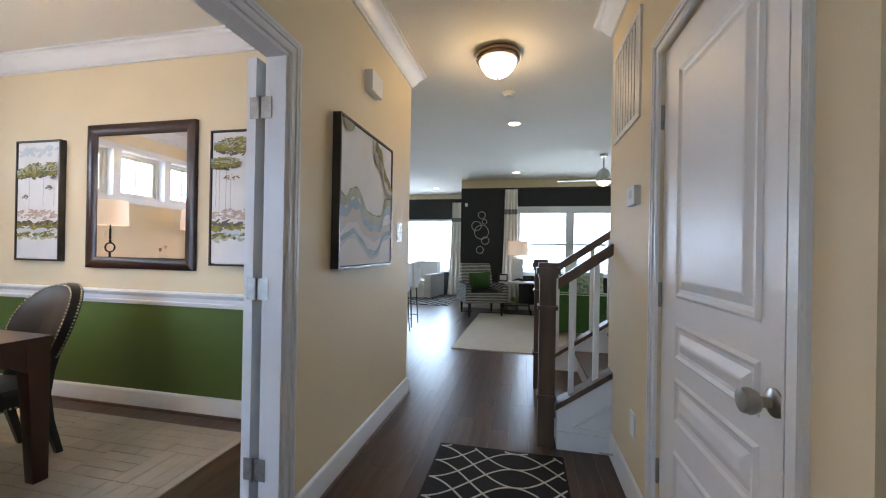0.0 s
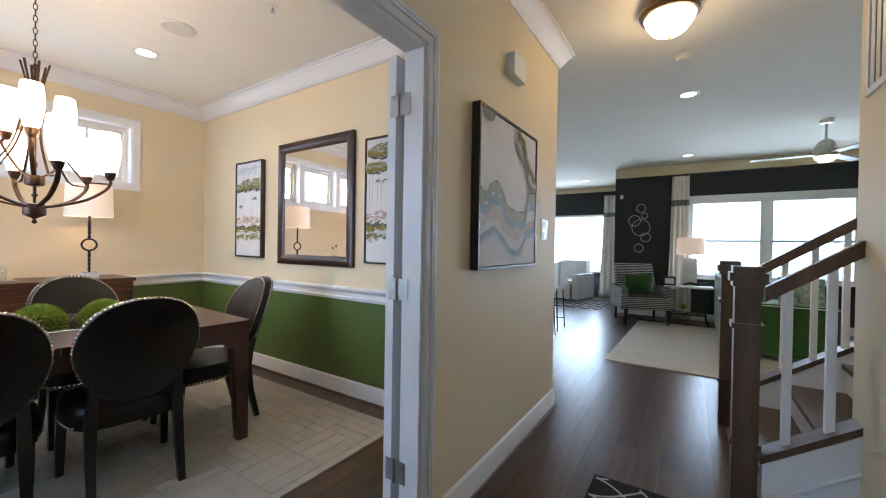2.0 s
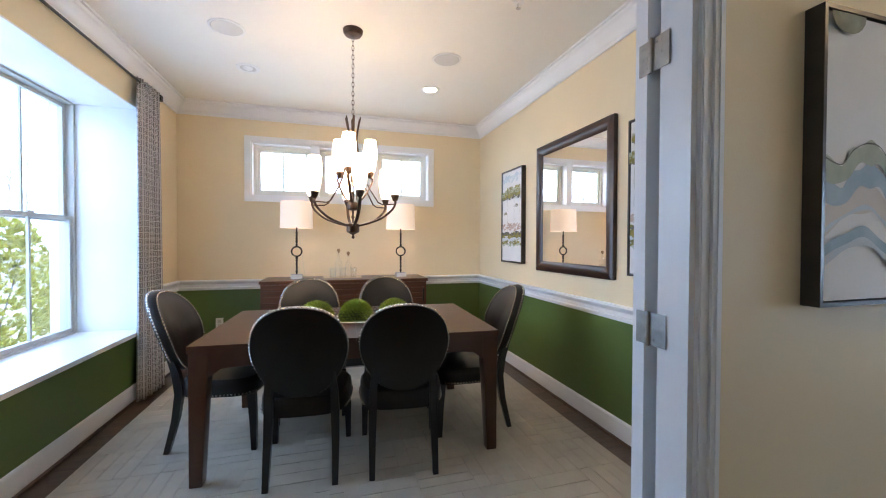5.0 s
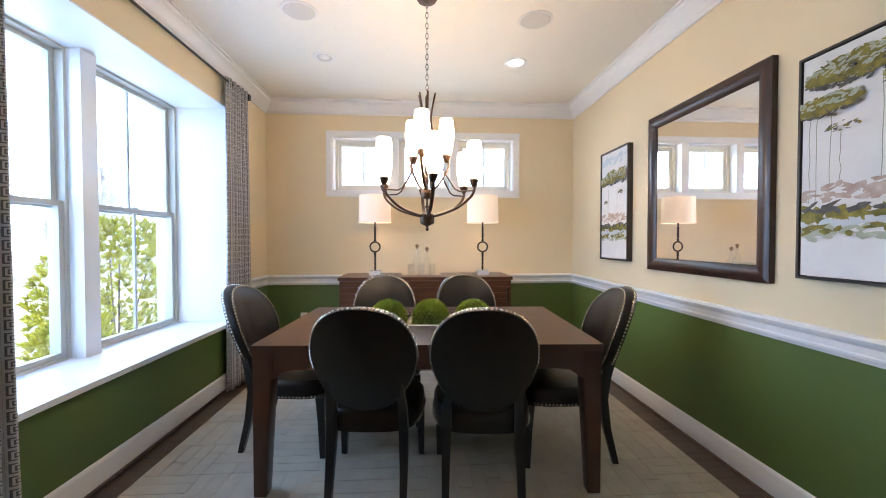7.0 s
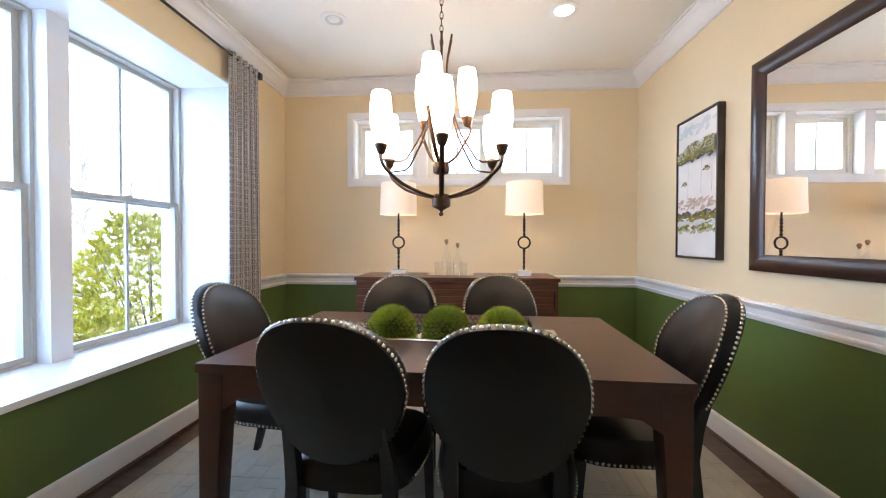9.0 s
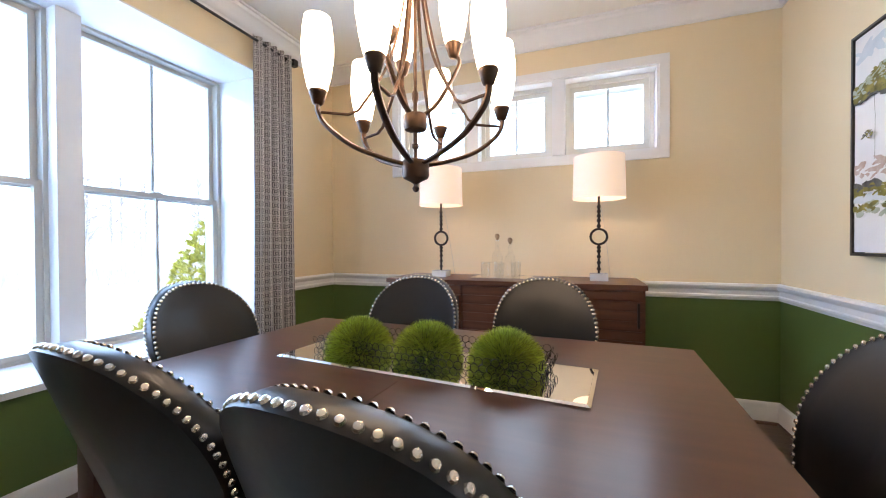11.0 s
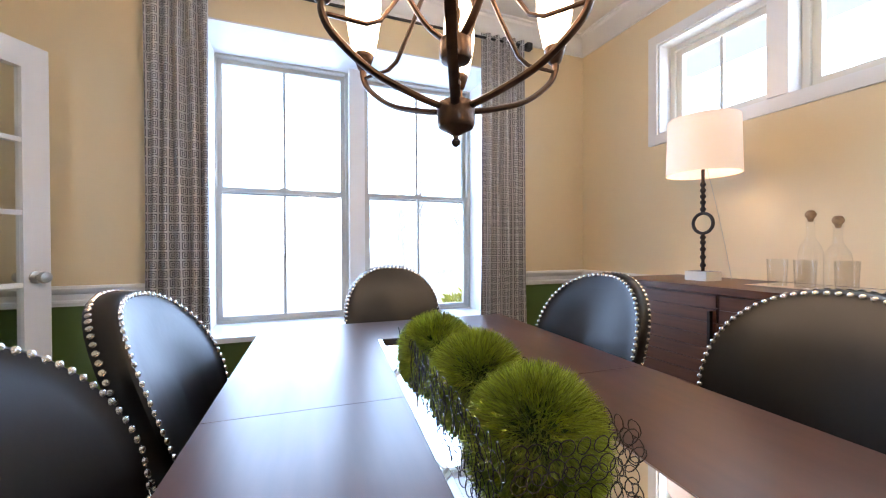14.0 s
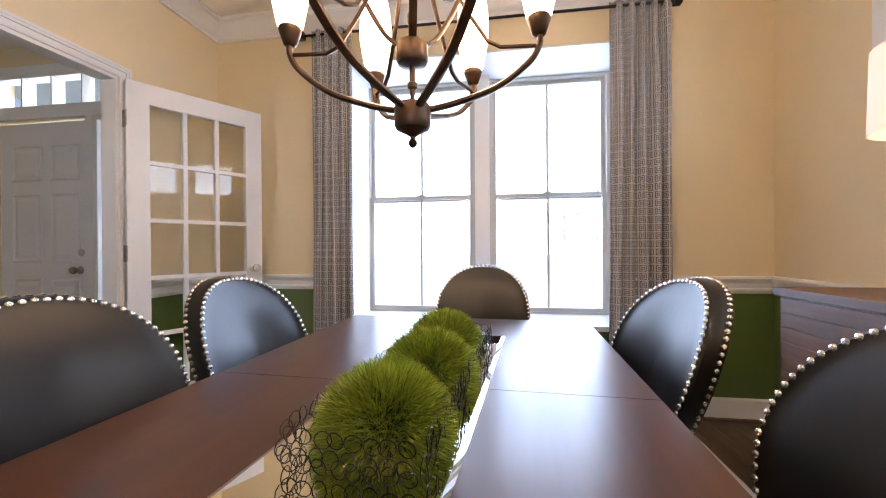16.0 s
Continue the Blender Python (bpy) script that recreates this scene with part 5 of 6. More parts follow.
for z in (0.70, 1.06, 1.42, 1.78):
    part("muntin", box_bm(0.055, 0.165, EY - 0.07, EY - 0.05, z, z + 0.014), M_LEGBLK, w)
part("pane", box_bm(0.053, 0.167, EY - 0.062, EY - 0.058, 0.338, 2.102), M_GLASS, w, smooth=False).visible_shadow = False
w = tagged(new("window_10"), "low transom window over the front door", "window", kind="structure")
for x0, x1, z0, z1 in ((0.02, 1.18, 2.22, 2.245), (0.02, 1.18, 2.475, 2.50), (0.02, 0.045, 2.245, 2.475), (1.155, 1.18, 2.245, 2.475), (0.30, 0.312, 2.245, 2.475), (0.59, 0.602, 2.245, 2.475), (0.88, 0.892, 2.245, 2.475)):
    part("window_frame", box_bm(x0, x1, EY - 0.09, EY + 0.008, z0, z1, 0.002), M_TRIM, w)
part("pane", box_bm(0.044, 1.156, EY - 0.062, EY - 0.058, 2.244, 2.476), M_GLASS, w, smooth=False).visible_shadow = False
bm = bmesh.new()
bm_box(bm, 0.20, 0.27, EY, EY + 0.014, 0, 2.14)
bm_box(bm, -0.06, 0.02, EY, EY + 0.014, 0, 2.56)
bm_box(bm, 0.02, 1.20, EY, EY + 0.014, 2.14, 2.22)
bm_box(bm, 0.02, 1.20, EY, EY + 0.014, 2.50, 2.57)
structure("trim_entry", bm, M_TRIM, "white casing round the front door")

# ---- hall fittings ----
g = thing("return_air_grille", "white wall grille with vertical louvres", "vent", (HR, 2.04, 1.885))
for y0, y1, z0, z1 in ((0, 0.53, 0, 0.03), (0, 0.53, 0.51, 0.54), (0, 0.03, 0.03, 0.51), (0.50, 0.53, 0.03, 0.51)):
    part("frame", box_bm(-0.010, 0, y0, y1, z0, z1, 0.002), M_PLATE, g)
# flat sheet on the wall; its dark colour stands in for shade between louvres
part("backing", box_bm(-0.002, 0, 0.03, 0.50, 0.03, 0.51), M_DARKV, g)
for k in range(8):
    s = part("slat", box_bm(-0.0012, 0.0012, -0.010, 0.010, 0.032, 0.508), M_PLATE, g)
    s.matrix_local = pose(-0.0065, 0.065 + k * 0.0572, 0, 0, 0, 14)
t = thing("thermostat", "white wall thermostat with small grey display", "thermostat", (HR, 2.02, 1.46))
part("body", box_bm(-0.030, 0, 0, 0.13, 0, 0.09, 0.008), M_PLATE, t)
part("display", box_bm(-0.0315, -0.0302, 0.045, 0.09, 0.035, 0.075), M_CANOFF, t)
o = thing("wall_outlet", "white wall socket plate", "outlet", (HR, 2.05, 0.33))
part("plate", box_bm(-0.006, 0, 0, 0.072, 0, 0.115, 0.002), M_PLATE, o)
o = thing("wall_outlet", "white wall socket plate below the chair rail", "outlet", (XW, -0.595, 0.362))
part("plate", box_bm(0, 0.006, 0, 0.072, 0, 0.116, 0.002), M_PLATE, o)
for z in (0.020, 0.064):
    part("socket", box_bm(0.006, 0.0085, 0.020, 0.052, z, z + 0.032, 0.002), M_CANOFF, o)
for z in (1.285, 1.36):
    sw = thing("light_switch", "white double rocker switch plate on the hall wall", "switch", (HX, 2.86, z), group="hall switches")
    part("plate", box_bm(0, 0.006, 0, 0.115, 0, 0.068, 0.002), M_PLATE, sw)
    for y in (0.02, 0.065):
        part("rocker", box_bm(0.006, 0.010, y, y + 0.030, 0.014, 0.054, 0.002), M_PLATE, sw)
c = thing("door_chime", "white plastic door chime box high on the wall", "chime", (HX, 2.22, 2.19))
bm = box_bm(0, 0.05, 0, 0.17, 0, 0.125, 0.016, 3)
part("cover", bm, M_PLATE, c)
s = thing("door_stop", "spring door stop on the baseboard", "door stop", (HR - 0.016, 2.42, 0.06))
part("spring", lathe_bm([(0.008, 0), (0.005, 0.01), (0.005, 0.06), (0.008, 0.062), (0.008, 0.075)], 10), M_NICKEL, s).matrix_local = pose(0, 0, 0, 0, -90, 0)

# hall runner: black with looping white lines
rug = thing("hall_rug", "black hall rug with looping white line pattern", "rug", (-0.33, 0.9, 0))
M_BLKRUG = mat("black_rug_pile", (0.012, 0.011, 0.011), 0.95, vary=0.3, scale=60, bump=0.5, bump_scale=250)
M_WHTRUG = mat("white_rug_yarn", (0.6, 0.58, 0.53), 0.95, vary=0.1, scale=60, bump=0.4)
RW, RL = 0.74, 1.52
part("pile", box_bm(0, RW, 0, RL, 0, 0.009, 0.003), M_BLKRUG, rug)
STEP = 0.165
for side in (1, -1):
    for k in range(-1, 11):
        run, runs = [], []
        for i in range(49):
            x = 0.012 + (RW - 0.024) * i / 48
            y = k * STEP + side * STEP * math.cos(2 * math.pi * x / (1.25 * RW))
            if 0.014 < y < RL - 0.014:
                run.append((x, y, 0.0088))
            elif run:
                runs.append(run)
                run = []
        for pts in runs + [run]:
            if len(pts) > 2:
                part("white_line", tube_bm(pts, 0.0022, 6, 0.0062), M_WHTRUG, rug)

# ---- staircase, rising to the right behind the closet wall ----
stair = thing("staircase", "oak staircase with white balusters and square newel posts", "staircase", (0.38, 2.60, 0))
SY = 1.0
part("tread", box_bm(-0.03, 0.29, 0.03, SY - 0.03, 0.15, 0.18, 0.004), M_OAKX, stair)
for k in range(6):
    x = k * 0.26
    part("riser", box_bm(x, x + 0.02, 0.04, SY - 0.04, k * 0.18, k * 0.18 + 0.15), M_TRIM, stair)
    if k:
        part("tread", box_bm(x - 0.025, x + 0.28, 0.04, SY - 0.04, k * 0.18 + 0.15, k * 0.18 + 0.18, 0.004), M_OAKX, stair)


def slanted(x0, x1, y0, y1, z0, thick, slope=0.18 / 0.26):
    bm = bmesh.new()
    vs = [bm.verts.new((x, y, z0 + (x - x0) * slope + dz)) for dz in (0, thick) for y in (y0, y1) for x in (x0, x1)]
    for idx in ((0, 2, 3, 1), (4, 5, 7, 6), (0, 1, 5, 4), (2, 6, 7, 3), (0, 4, 6, 2), (1, 3, 7, 5)):
        bm.faces.new([vs[i] for i in idx])
    return bm


for ya, yb, xe in ((-0.06, 0.03, 0.325), (SY - 0.03, SY + 0.06, 1.5)):
    bm = bmesh.new()
    lo = [bm.verts.new((x, y, 0)) for y in (ya, yb) for x in (0.0, xe)]
    hi = [bm.verts.new((x, y, 0.235 + x * 0.69)) for y in (ya, yb) for x in (0.0, xe)]
    for idx in ((0, 1, 3, 2), (4, 5, 7, 6), (0, 1, 5, 4), (2, 3, 7, 6), (0, 2, 6, 4), (1, 3, 7, 5)):
        vs = lo + hi
        bm.faces.new([vs[i] for i in idx])
    part("stringer", bm, M_TRIM, stair, "white panelled stringer", smooth=False)
    part("shoe_rail", slanted(-0.01, xe, ya - 0.012, yb + 0.012, 0.236, 0.035), M_OAKX, stair)
    yc = (ya + yb) / 2
    part("handrail", bevel(slanted(-0.0, xe + 0.02, yc - 0.030, yc + 0.030, 0.99, 0.07), 0.012), M_OAKX, stair)
    n = 2 if xe < 1 else 8
    for k in range(n):
        x = 0.085 + k * 0.145
        part("baluster", box_bm(x - 0.016, x + 0.016, yc - 0.016, yc + 0.016, 0.262 + x * 0.69, 1.0 + x * 0.69, 0.003), M_TRIM, stair, "white square baluster")
# near stringer moulding
for pts in ([(0.10, -0.064, 0.135), (0.325, -0.064, 0.30)], [(0.10, -0.064, 0.135), (0.325, -0.064, 0.135)]):
    part("moulding", tube_bm(pts, 0.008, 6), M_TRIM, stair)
part("baseboard_piece", box_bm(0.0, 0.32, -0.074, -0.061, 0, 0.11, 0.003), M_TRIM, stair)
for yc in (-0.015, SY + 0.015):
    post = part("newel_post", box_bm(-0.115, -0.015, yc - 0.05, yc + 0.05, 0, 1.10, 0.004), M_OAKX, stair, "square stained oak newel post")
    for z0, z1, g in ((0.30, 0.325, 0.010), (0.86, 0.885, 0.012), (1.06, 1.085, 0.010), (1.085, 1.125, 0.022), (1.125, 1.155, 0.010)):
        part("newel_collar", box_bm(-0.115 - g, -0.015 + g, yc - 0.05 - g, yc + 0.05 + g, z0, z1, 0.006), M_OAKX, post)

# ---- living room ----
# window band: white frames, shades half drawn
for i, (x0, x1) in enumerate(((0.04, 1.05), (1.11, 2.12), (2.18, 3.18))):
    w = tagged(new("window_%d" % (6 + i)), "bright living room window with white frame", "window", kind="structure")
    for a, b, c, d in ((x0 - 0.03, x0 + 0.05, LZ0, LZ1), (x1 - 0.05, x1 + 0.03, LZ0, LZ1), (x0 + 0.05, x1 - 0.05, LZ1 - 0.06, LZ1), (x0 + 0.05, x1 - 0.05, LZ0, LZ0 + 0.05), (x0 + 0.05, x1 - 0.05, 1.36, 1.40)):
        part("window_frame", box_bm(a, b, FARY - 0.012, FARY + 0.10, c, d, 0.002), M_TRIM, w)
    part("pane", box_bm(x0 + 0.05, x1 - 0.05, FARY + 0.058, FARY + 0.062, LZ0 + 0.05, LZ1 - 0.06), M_GLASS, w, smooth=False).visible_shadow = False
bm = bmesh.new()
bm_box(bm, LW0 - 0.07, LW1 + 0.05, FARY - 0.022, FARY, LZ1, LZ1 + 0.08)
bm_box(bm, LW0 - 0.07, LW1 + 0.05, FARY - 0.05, FARY, LZ0 - 0.03, LZ0)
bm_box(bm, -1.17, 4.6, FARY - 0.016, FARY - 0.001, 0, 0.12)
structure("trim_living", bm, M_TRIM, "white window casing and baseboard")
w = tagged(new("window_11"), "wide bright breakfast room window", "window", kind="structure")
for x0, x1, z0, z1 in ((-4.6, -4.54, 0.62, 2.06), (-3.15, -3.07, 0.62, 2.06), (-1.71, -1.65, 0.62, 2.06), (-4.6, -1.65, 2.0, 2.06), (-4.6, -1.65, 0.62, 0.68)):
    part("window_frame", box_bm(x0, x1, DEEPY - 0.0105, DEEPY + 0.10, z0, z1, 0.002), M_TRIM, w)
part("pane", box_bm(-4.54, -1.71, DEEPY + 0.058, DEEPY + 0.062, 0.68, 2.0), M_GLASS, w, smooth=False).visible_shadow = False


def far_curtain(x, y, turn, w, seed):
    cu = thing("cream_curtain", "cream curtain with grey woven band hanging to the floor", "curtain", pose(x, y, 0.01, 0, 0, turn), group="living room curtains")
    cloth("cloth", w, 2.50, 4, 0.03, (M_CREAMF, M_GREYF), cu, 0.62, ((1.93, 2.05, 1),), seed)


far_curtain(-0.10, FARY - 0.11, 0, 0.40, 3)
far_curtain(-1.56, DEEPY - 0.11, 0, 0.55, 4)
far_curtain(-1.25, 8.9, 90, 0.34, 5)
rod = thing("black_curtain_rod", "black curtain rod over the living room window", "curtain rod", (0, FARY - 0.11, 2.515))
part("rod", tube_bm([(-0.30, 0, 0), (3.5, 0, 0)], 0.010, 8), M_LEGBLK, rod)
part("finial", lathe_bm([(0.01, -0.03), (0.022, -0.02), (0.022, 0.02), (0.01, 0.03)], 10), M_LEGBLK, rod).matrix_local = pose(-0.31, 0, 0, 0, 90, 0)
art = thing("ring_wall_art", "silver wall sculpture of overlapping metal rings", "wall art", (0, FARY - 0.012, 0))
for x, z, r in ((-0.72, 1.98, 0.075), (-0.83, 1.75, 0.10), (-0.66, 1.84, 0.05), (-0.72, 1.62, 0.15), (-0.64, 1.44, 0.08), (-0.75, 1.24, 0.075)):
    part("ring", tube_bm([(x + r * math.cos(a * math.pi / 16), 0, z + r * math.sin(a * math.pi / 16)) for a in range(32)], 0.007, 6, closed=True), M_NICKEL, art)
s = thing("motion_sensor", "small white sensor on the black wall", "sensor", (-1.08, FARY, 2.17))
part("body", box_bm(0, 0.05, -0.03, 0, 0, 0.07, 0.008), M_PLATE, s)


def stripe_material():
    m = mat("black_white_stripe_cloth", (0.4, 0.4, 0.4), 0.9, vary=0.0)
    nodes, links = m.node_tree.nodes, m.node_tree.links
    coord, wave, ramp = nodes.new("ShaderNodeTexCoord"), nodes.new("ShaderNodeTexWave"), nodes.new("ShaderNodeValToRGB")
    wave.bands_direction = "Z"
    wave.inputs["Scale"].default_value, wave.inputs["Distortion"].default_value = 11.0, 1.6
    ramp.color_ramp.interpolation = "CONSTANT"
    ramp.color_ramp.elements[0].color, ramp.color_ramp.elements[1].color = (0.02, 0.02, 0.022, 1), (0.55, 0.53, 0.5, 1)
    ramp.color_ramp.elements[1].position = 0.62
    links.new(coord.outputs["Object"], wave.inputs[0])
    links.new(wave.outputs[0], ramp.inputs[0])
    links.new(ramp.outputs[0], nodes["Principled BSDF"].inputs["Base Color"])
    return m


M_STRIPE = stripe_material()


def armchair():
    a = thing("armchair", "black and white striped armchair with dark tapered legs", "armchair", pose(-0.62, 7.40, 0, 0, 0, 203))
    part("seat", box_bm(-0.30, 0.30, -0.30, 0.36, 0.26, 0.46, 0.04, 3), M_STRIPE, a)
    bm = bmesh.new()
    rings = []
    for z, y, w in ((0.26, -0.30, 0.33), (0.60, -0.34, 0.33), (0.90, -0.42, 0.31), (0.97, -0.44, 0.29)):
        rings.append([bm.verts.new(p) for p in ((-w, y - 0.10, z), (w, y - 0.10, z), (w, y + 0.05, z), (-w, y + 0.05, z))])
    for p, q in zip(rings, rings[1:]):
        for i in range(4):
            bm.faces.new((p[i], p[(i + 1) % 4], q[(i + 1) % 4], q[i]))
    bm.faces.new(rings[0])
    bm.faces.new(rings[-1])
    bmesh.ops.recalc_face_normals(bm, faces=bm.faces)
    part("backrest", bevel(bm, 0.025, 2, 0.5), M_STRIPE, a)
    for s in (-1, 1):
        part("arm", box_bm(s * 0.35 - 0.05, s * 0.35 + 0.05, -0.34, 0.36, 0.255, 0.60, 0.03, 3), M_STRIPE, a)
        for y in (-0.30, 0.30):
            part("leg", lathe_bm([(0.016, 0), (0.030, 0.26)], 10, (s * 0.31, y, 0)), M_LEGBLK, a, "black tapered leg")


armchair()


def cushion(name, label, m, w, h, t, material):
    bm = bmesh.new()
    n = 10
    for side in (-1, 1):
        g = [[bm.verts.new(((i / n - 0.5) * w * (1 - 0.05 * math.sin(math.pi * j / n)), side * t / 2 * (max(0, math.sin(math.pi * i / n) * math.sin(math.pi * j / n)) ** 0.45), (j / n) * h)) for i in range(n + 1)] for j in range(n + 1)]
        for j in range(n):
            for i in range(n):
                bm.faces.new((g[j][i], g[j][i + 1], g[j + 1][i + 1], g[j + 1][i]))
    bmesh.ops.remove_doubles(bm, verts=bm.verts, dist=0.0004)
    return solo(name, bm, material, label, "cushion", m)


cushion("green_cushion", "plain green velvet cushion on the striped armchair", pose(-0.67, 7.52, 0.47, -14, 4, 203), 0.44, 0.34, 0.13, M_GREENF)
sofa = thing("green_sofa", "green velvet sofa with pale piping", "sofa", (0.40, 5.75, 0))
part("base", box_bm(0.02, 0.95, 0.02, 2.0, 0.08, 0.40, 0.02), M_GREENF, sofa)
part("backrest", box_bm(0.0, 0.22, 0.0, 2.02, 0.08, 0.86, 0.05, 3), M_GREENF, sofa)
for y in (0.0, 1.84):
    part("arm", box_bm(0.225, 0.98, y, y + 0.19, 0.08, 0.64, 0.04, 3), M_GREENF, sofa)
for k in range(2):
    part("seat_cushion", box_bm(0.24, 0.97, 0.2 + k * 0.82, 1.01 + k * 0.82, 0.405, 0.52, 0.03, 3), M_GREENF, sofa)
    part("back_cushion", box_bm(0.23, 0.42, 0.2 + k * 0.82, 1.01 + k * 0.82, 0.525, 0.90, 0.05, 3), M_GREENF, sofa)
part("piping", tube_bm([(0.225, -0.002, 0.62), (0.975, -0.002, 0.62)], 0.006, 6), M_CREAMF, sofa)
for x in (0.06, 0.90):
    for y in (0.08, 1.92):
        part("foot", lathe_bm([(0.02, 0), (0.03, 0.085)], 10, (x, y, 0)), M_LEGBLK, sofa)
cushion("floral_cushion", "green and white patterned cushion on the sofa", pose(1.15, 6.15, 0.525, -12, 0, 0), 0.42, 0.40, 0.12,
        mat_wash("leaf_print_cloth", (0.05, 0.22, 0.08), (0.65, 0.66, 0.6), 26, 0.9))
solo("living_rug", box_bm(0, 3.2, 0, 2.75, 0.0, 0.012, 0.004), M_RUG, "plain cream wool rug in the living room", "rug", pose(-0.70, 4.73, 0, 0, 0, -1))
tb = thing("side_table", "small dark iron side table with pale stone top", "side table", (0.04, 7.75, 0))
part("tabletop", box_bm(-0.34, 0.34, -0.20, 0.20, 0.60, 0.625, 0.004), M_MARBLE, tb)
part("shelf", box_bm(-0.26, 0.26, -0.16, 0.16, 0.16, 0.175, 0.003), M_IRON, tb)
part("panel", box_bm(0.04, 0.26, -0.02, 0.0, 0.20, 0.58, 0.003), M_LEGBLK, tb)
for x in (-0.28, 0.28):
    for y in (-0.16, 0.16):
        part("leg", tube_bm(curve_points([(x, y, 0.60), (x * 0.9, y, 0.35), (x * 0.88, y, 0.12), (x * 1.05, y, 0.0)], 4), 0.012, 6), M_IRON, tb)
lp = thing("white_lamp", "lit drum-shaded lamp on a pale stone base", "lamp", (0.06, 7.80, 0.625))
part("base", box_bm(-0.10, 0.10, -0.06, 0.06, 0.0, 0.46, 0.012), M_MARBLE, lp)
part("stem", lathe_bm([(0.008, 0.46), (0.008, 0.58)], 8), M_NICKEL, lp)
part("shade", bm_lathe(bmesh.new(), [(0.205, 0.52), (0.195, 0.80), (0.192, 0.80), (0.202, 0.52), (0.205, 0.52)], 28, cap=False), M_SHADE, lp, "pale linen drum shade")
bx = thing("photo_frame", "small dark framed photo block on the side table", "photo frame", (-0.22, 7.68, 0.625))
part("block", box_bm(-0.09, 0.09, -0.03, 0.03, 0, 0.15, 0.004), M_FRAME, bx)
part("print", box_bm(-0.065, 0.065, -0.032, -0.0305, 0.03, 0.12), M_CANVAS, bx)
sp = solo("leaf_sculpture", bm_tube(bmesh.new(), curve_points([(-0.16, 0, 0.012), (-0.05, 0.02, 0.04), (0.06, -0.01, 0.03), (0.19, 0.02, 0.075)], 5), [0.006 + 0.018 * math.sin(math.pi * i / 15) for i in range(16)], 8, None), M_WIRE, "dark curled leaf ornament on the side table", "ornament", (0.12, 7.63, 0.637))
pl = thing("potted_plant", "small green plant in a white bowl under the side table", "plant", (-0.02, 7.72, 0.175))
part("bowl", lathe_bm([(0.03, 0), (0.055, 0.03), (0.06, 0.06), (0.05, 0.058)], 16), M_PLATE, pl)
rnd = random.Random(2)
bm = bmesh.new()
for _ in range(60):
    a, e = rnd.uniform(0, 6.28), rnd.uniform(0.3, 1.3)
    d = Vector((math.cos(a) * math.cos(e), math.sin(a) * math.cos(e), math.sin(e)))
    s = d.cross(Vector((0, 0, 1))).normalized() * 0.012
    p0 = Vector((0, 0, 0.055))
    bm.faces.new([bm.verts.new(p) for p in (p0, p0 + d * 0.05 + s, p0 + d * 0.11, p0 + d * 0.05 - s)])
part("foliage", bm, M_GRASSB, pl, smooth=False)


def recliner():
    r = thing("white_armchair", "white leather recliner armchair", "armchair", pose(-2.42, 9.55, 0, 0, 0, 170))
    part("seat", box_bm(-0.30, 0.30, -0.32, 0.40, 0.10, 0.46, 0.05, 3), M_WHITEF, r)
    part("footrest", box_bm(-0.30, 0.30, 0.40, 0.48, 0.06, 0.40, 0.03, 3), M_WHITEF, r)
    part("backrest", box_bm(-0.34, 0.34, -0.52, -0.28, 0.10, 0.92, 0.07, 3), M_WHITEF, r)
    for s in (-1, 1):
        part("arm", box_bm(s * 0.39 - 0.085, s * 0.39 + 0.085, -0.45, 0.42, 0.06, 0.62, 0.05, 3), M_WHITEF, r)


recliner()
M_DIAM = mat("black_white_diamond_rug", (0.1, 0.1, 0.1), 0.95, vary=0.0)
nodes, links = M_DIAM.node_tree.nodes, M_DIAM.node_tree.links
coord, place, brick = nodes.new("ShaderNodeTexCoord"), nodes.new("ShaderNodeMapping"), nodes.new("ShaderNodeTexBrick")
place.inputs["Rotation"].default_value = (0, 0, radians(45))
brick.inputs["Color1"].default_value = brick.inputs["Color2"].default_value = (0.02, 0.02, 0.022, 1)
brick.inputs["Mortar"].default_value = (0.55, 0.54, 0.52, 1)
brick.inputs["Scale"].default_value, brick.inputs["Mortar Size"].default_value = 2.6, 0.06
brick.offset, brick.inputs["Row Height"].default_value = 0.0, 0.5
links.new(coord.outputs["Object"], place.inputs[0])
links.new(place.outputs[0], brick.inputs[0])
links.new(brick.outputs[0], nodes["Principled BSDF"].inputs["Base Color"])
solo("diamond_rug", box_bm(0, 2.3, 0, 1.7, 0, 0.012, 0.004), M_DIAM, "black rug with white diamond lattice in the breakfast room", "rug", (-3.75, 8.25, 0))


def bar_stool(x, y, turn):
    b = thing("bar_stool", "pale upholstered counter stool on thin dark metal legs", "stool", pose(x, y, 0, 0, 0, turn), group="counter stools")
    part("seat", box_bm(-0.21, 0.21, -0.20, 0.20, 0.60, 0.67, 0.02), M_WHITEF, b)
    part("backrest", box_bm(-0.21, 0.21, -0.23, -0.18, 0.67, 1.02, 0.02), M_WHITEF, b)
    for sx in (-1, 1):
        for sy in (-1, 1):
            part("leg", tube_bm([(sx * 0.18, sy * 0.17, 0.60), (sx * 0.21, sy * 0.20, 0)], 0.010, 6), M_LEGBLK, b)
    for sx in (-1, 1):
        part("foot_rail", tube_bm([(sx * 0.203, -0.193, 0.14), (sx * 0.203, 0.193, 0.14)], 0.007, 6), M_LEGBLK, b)


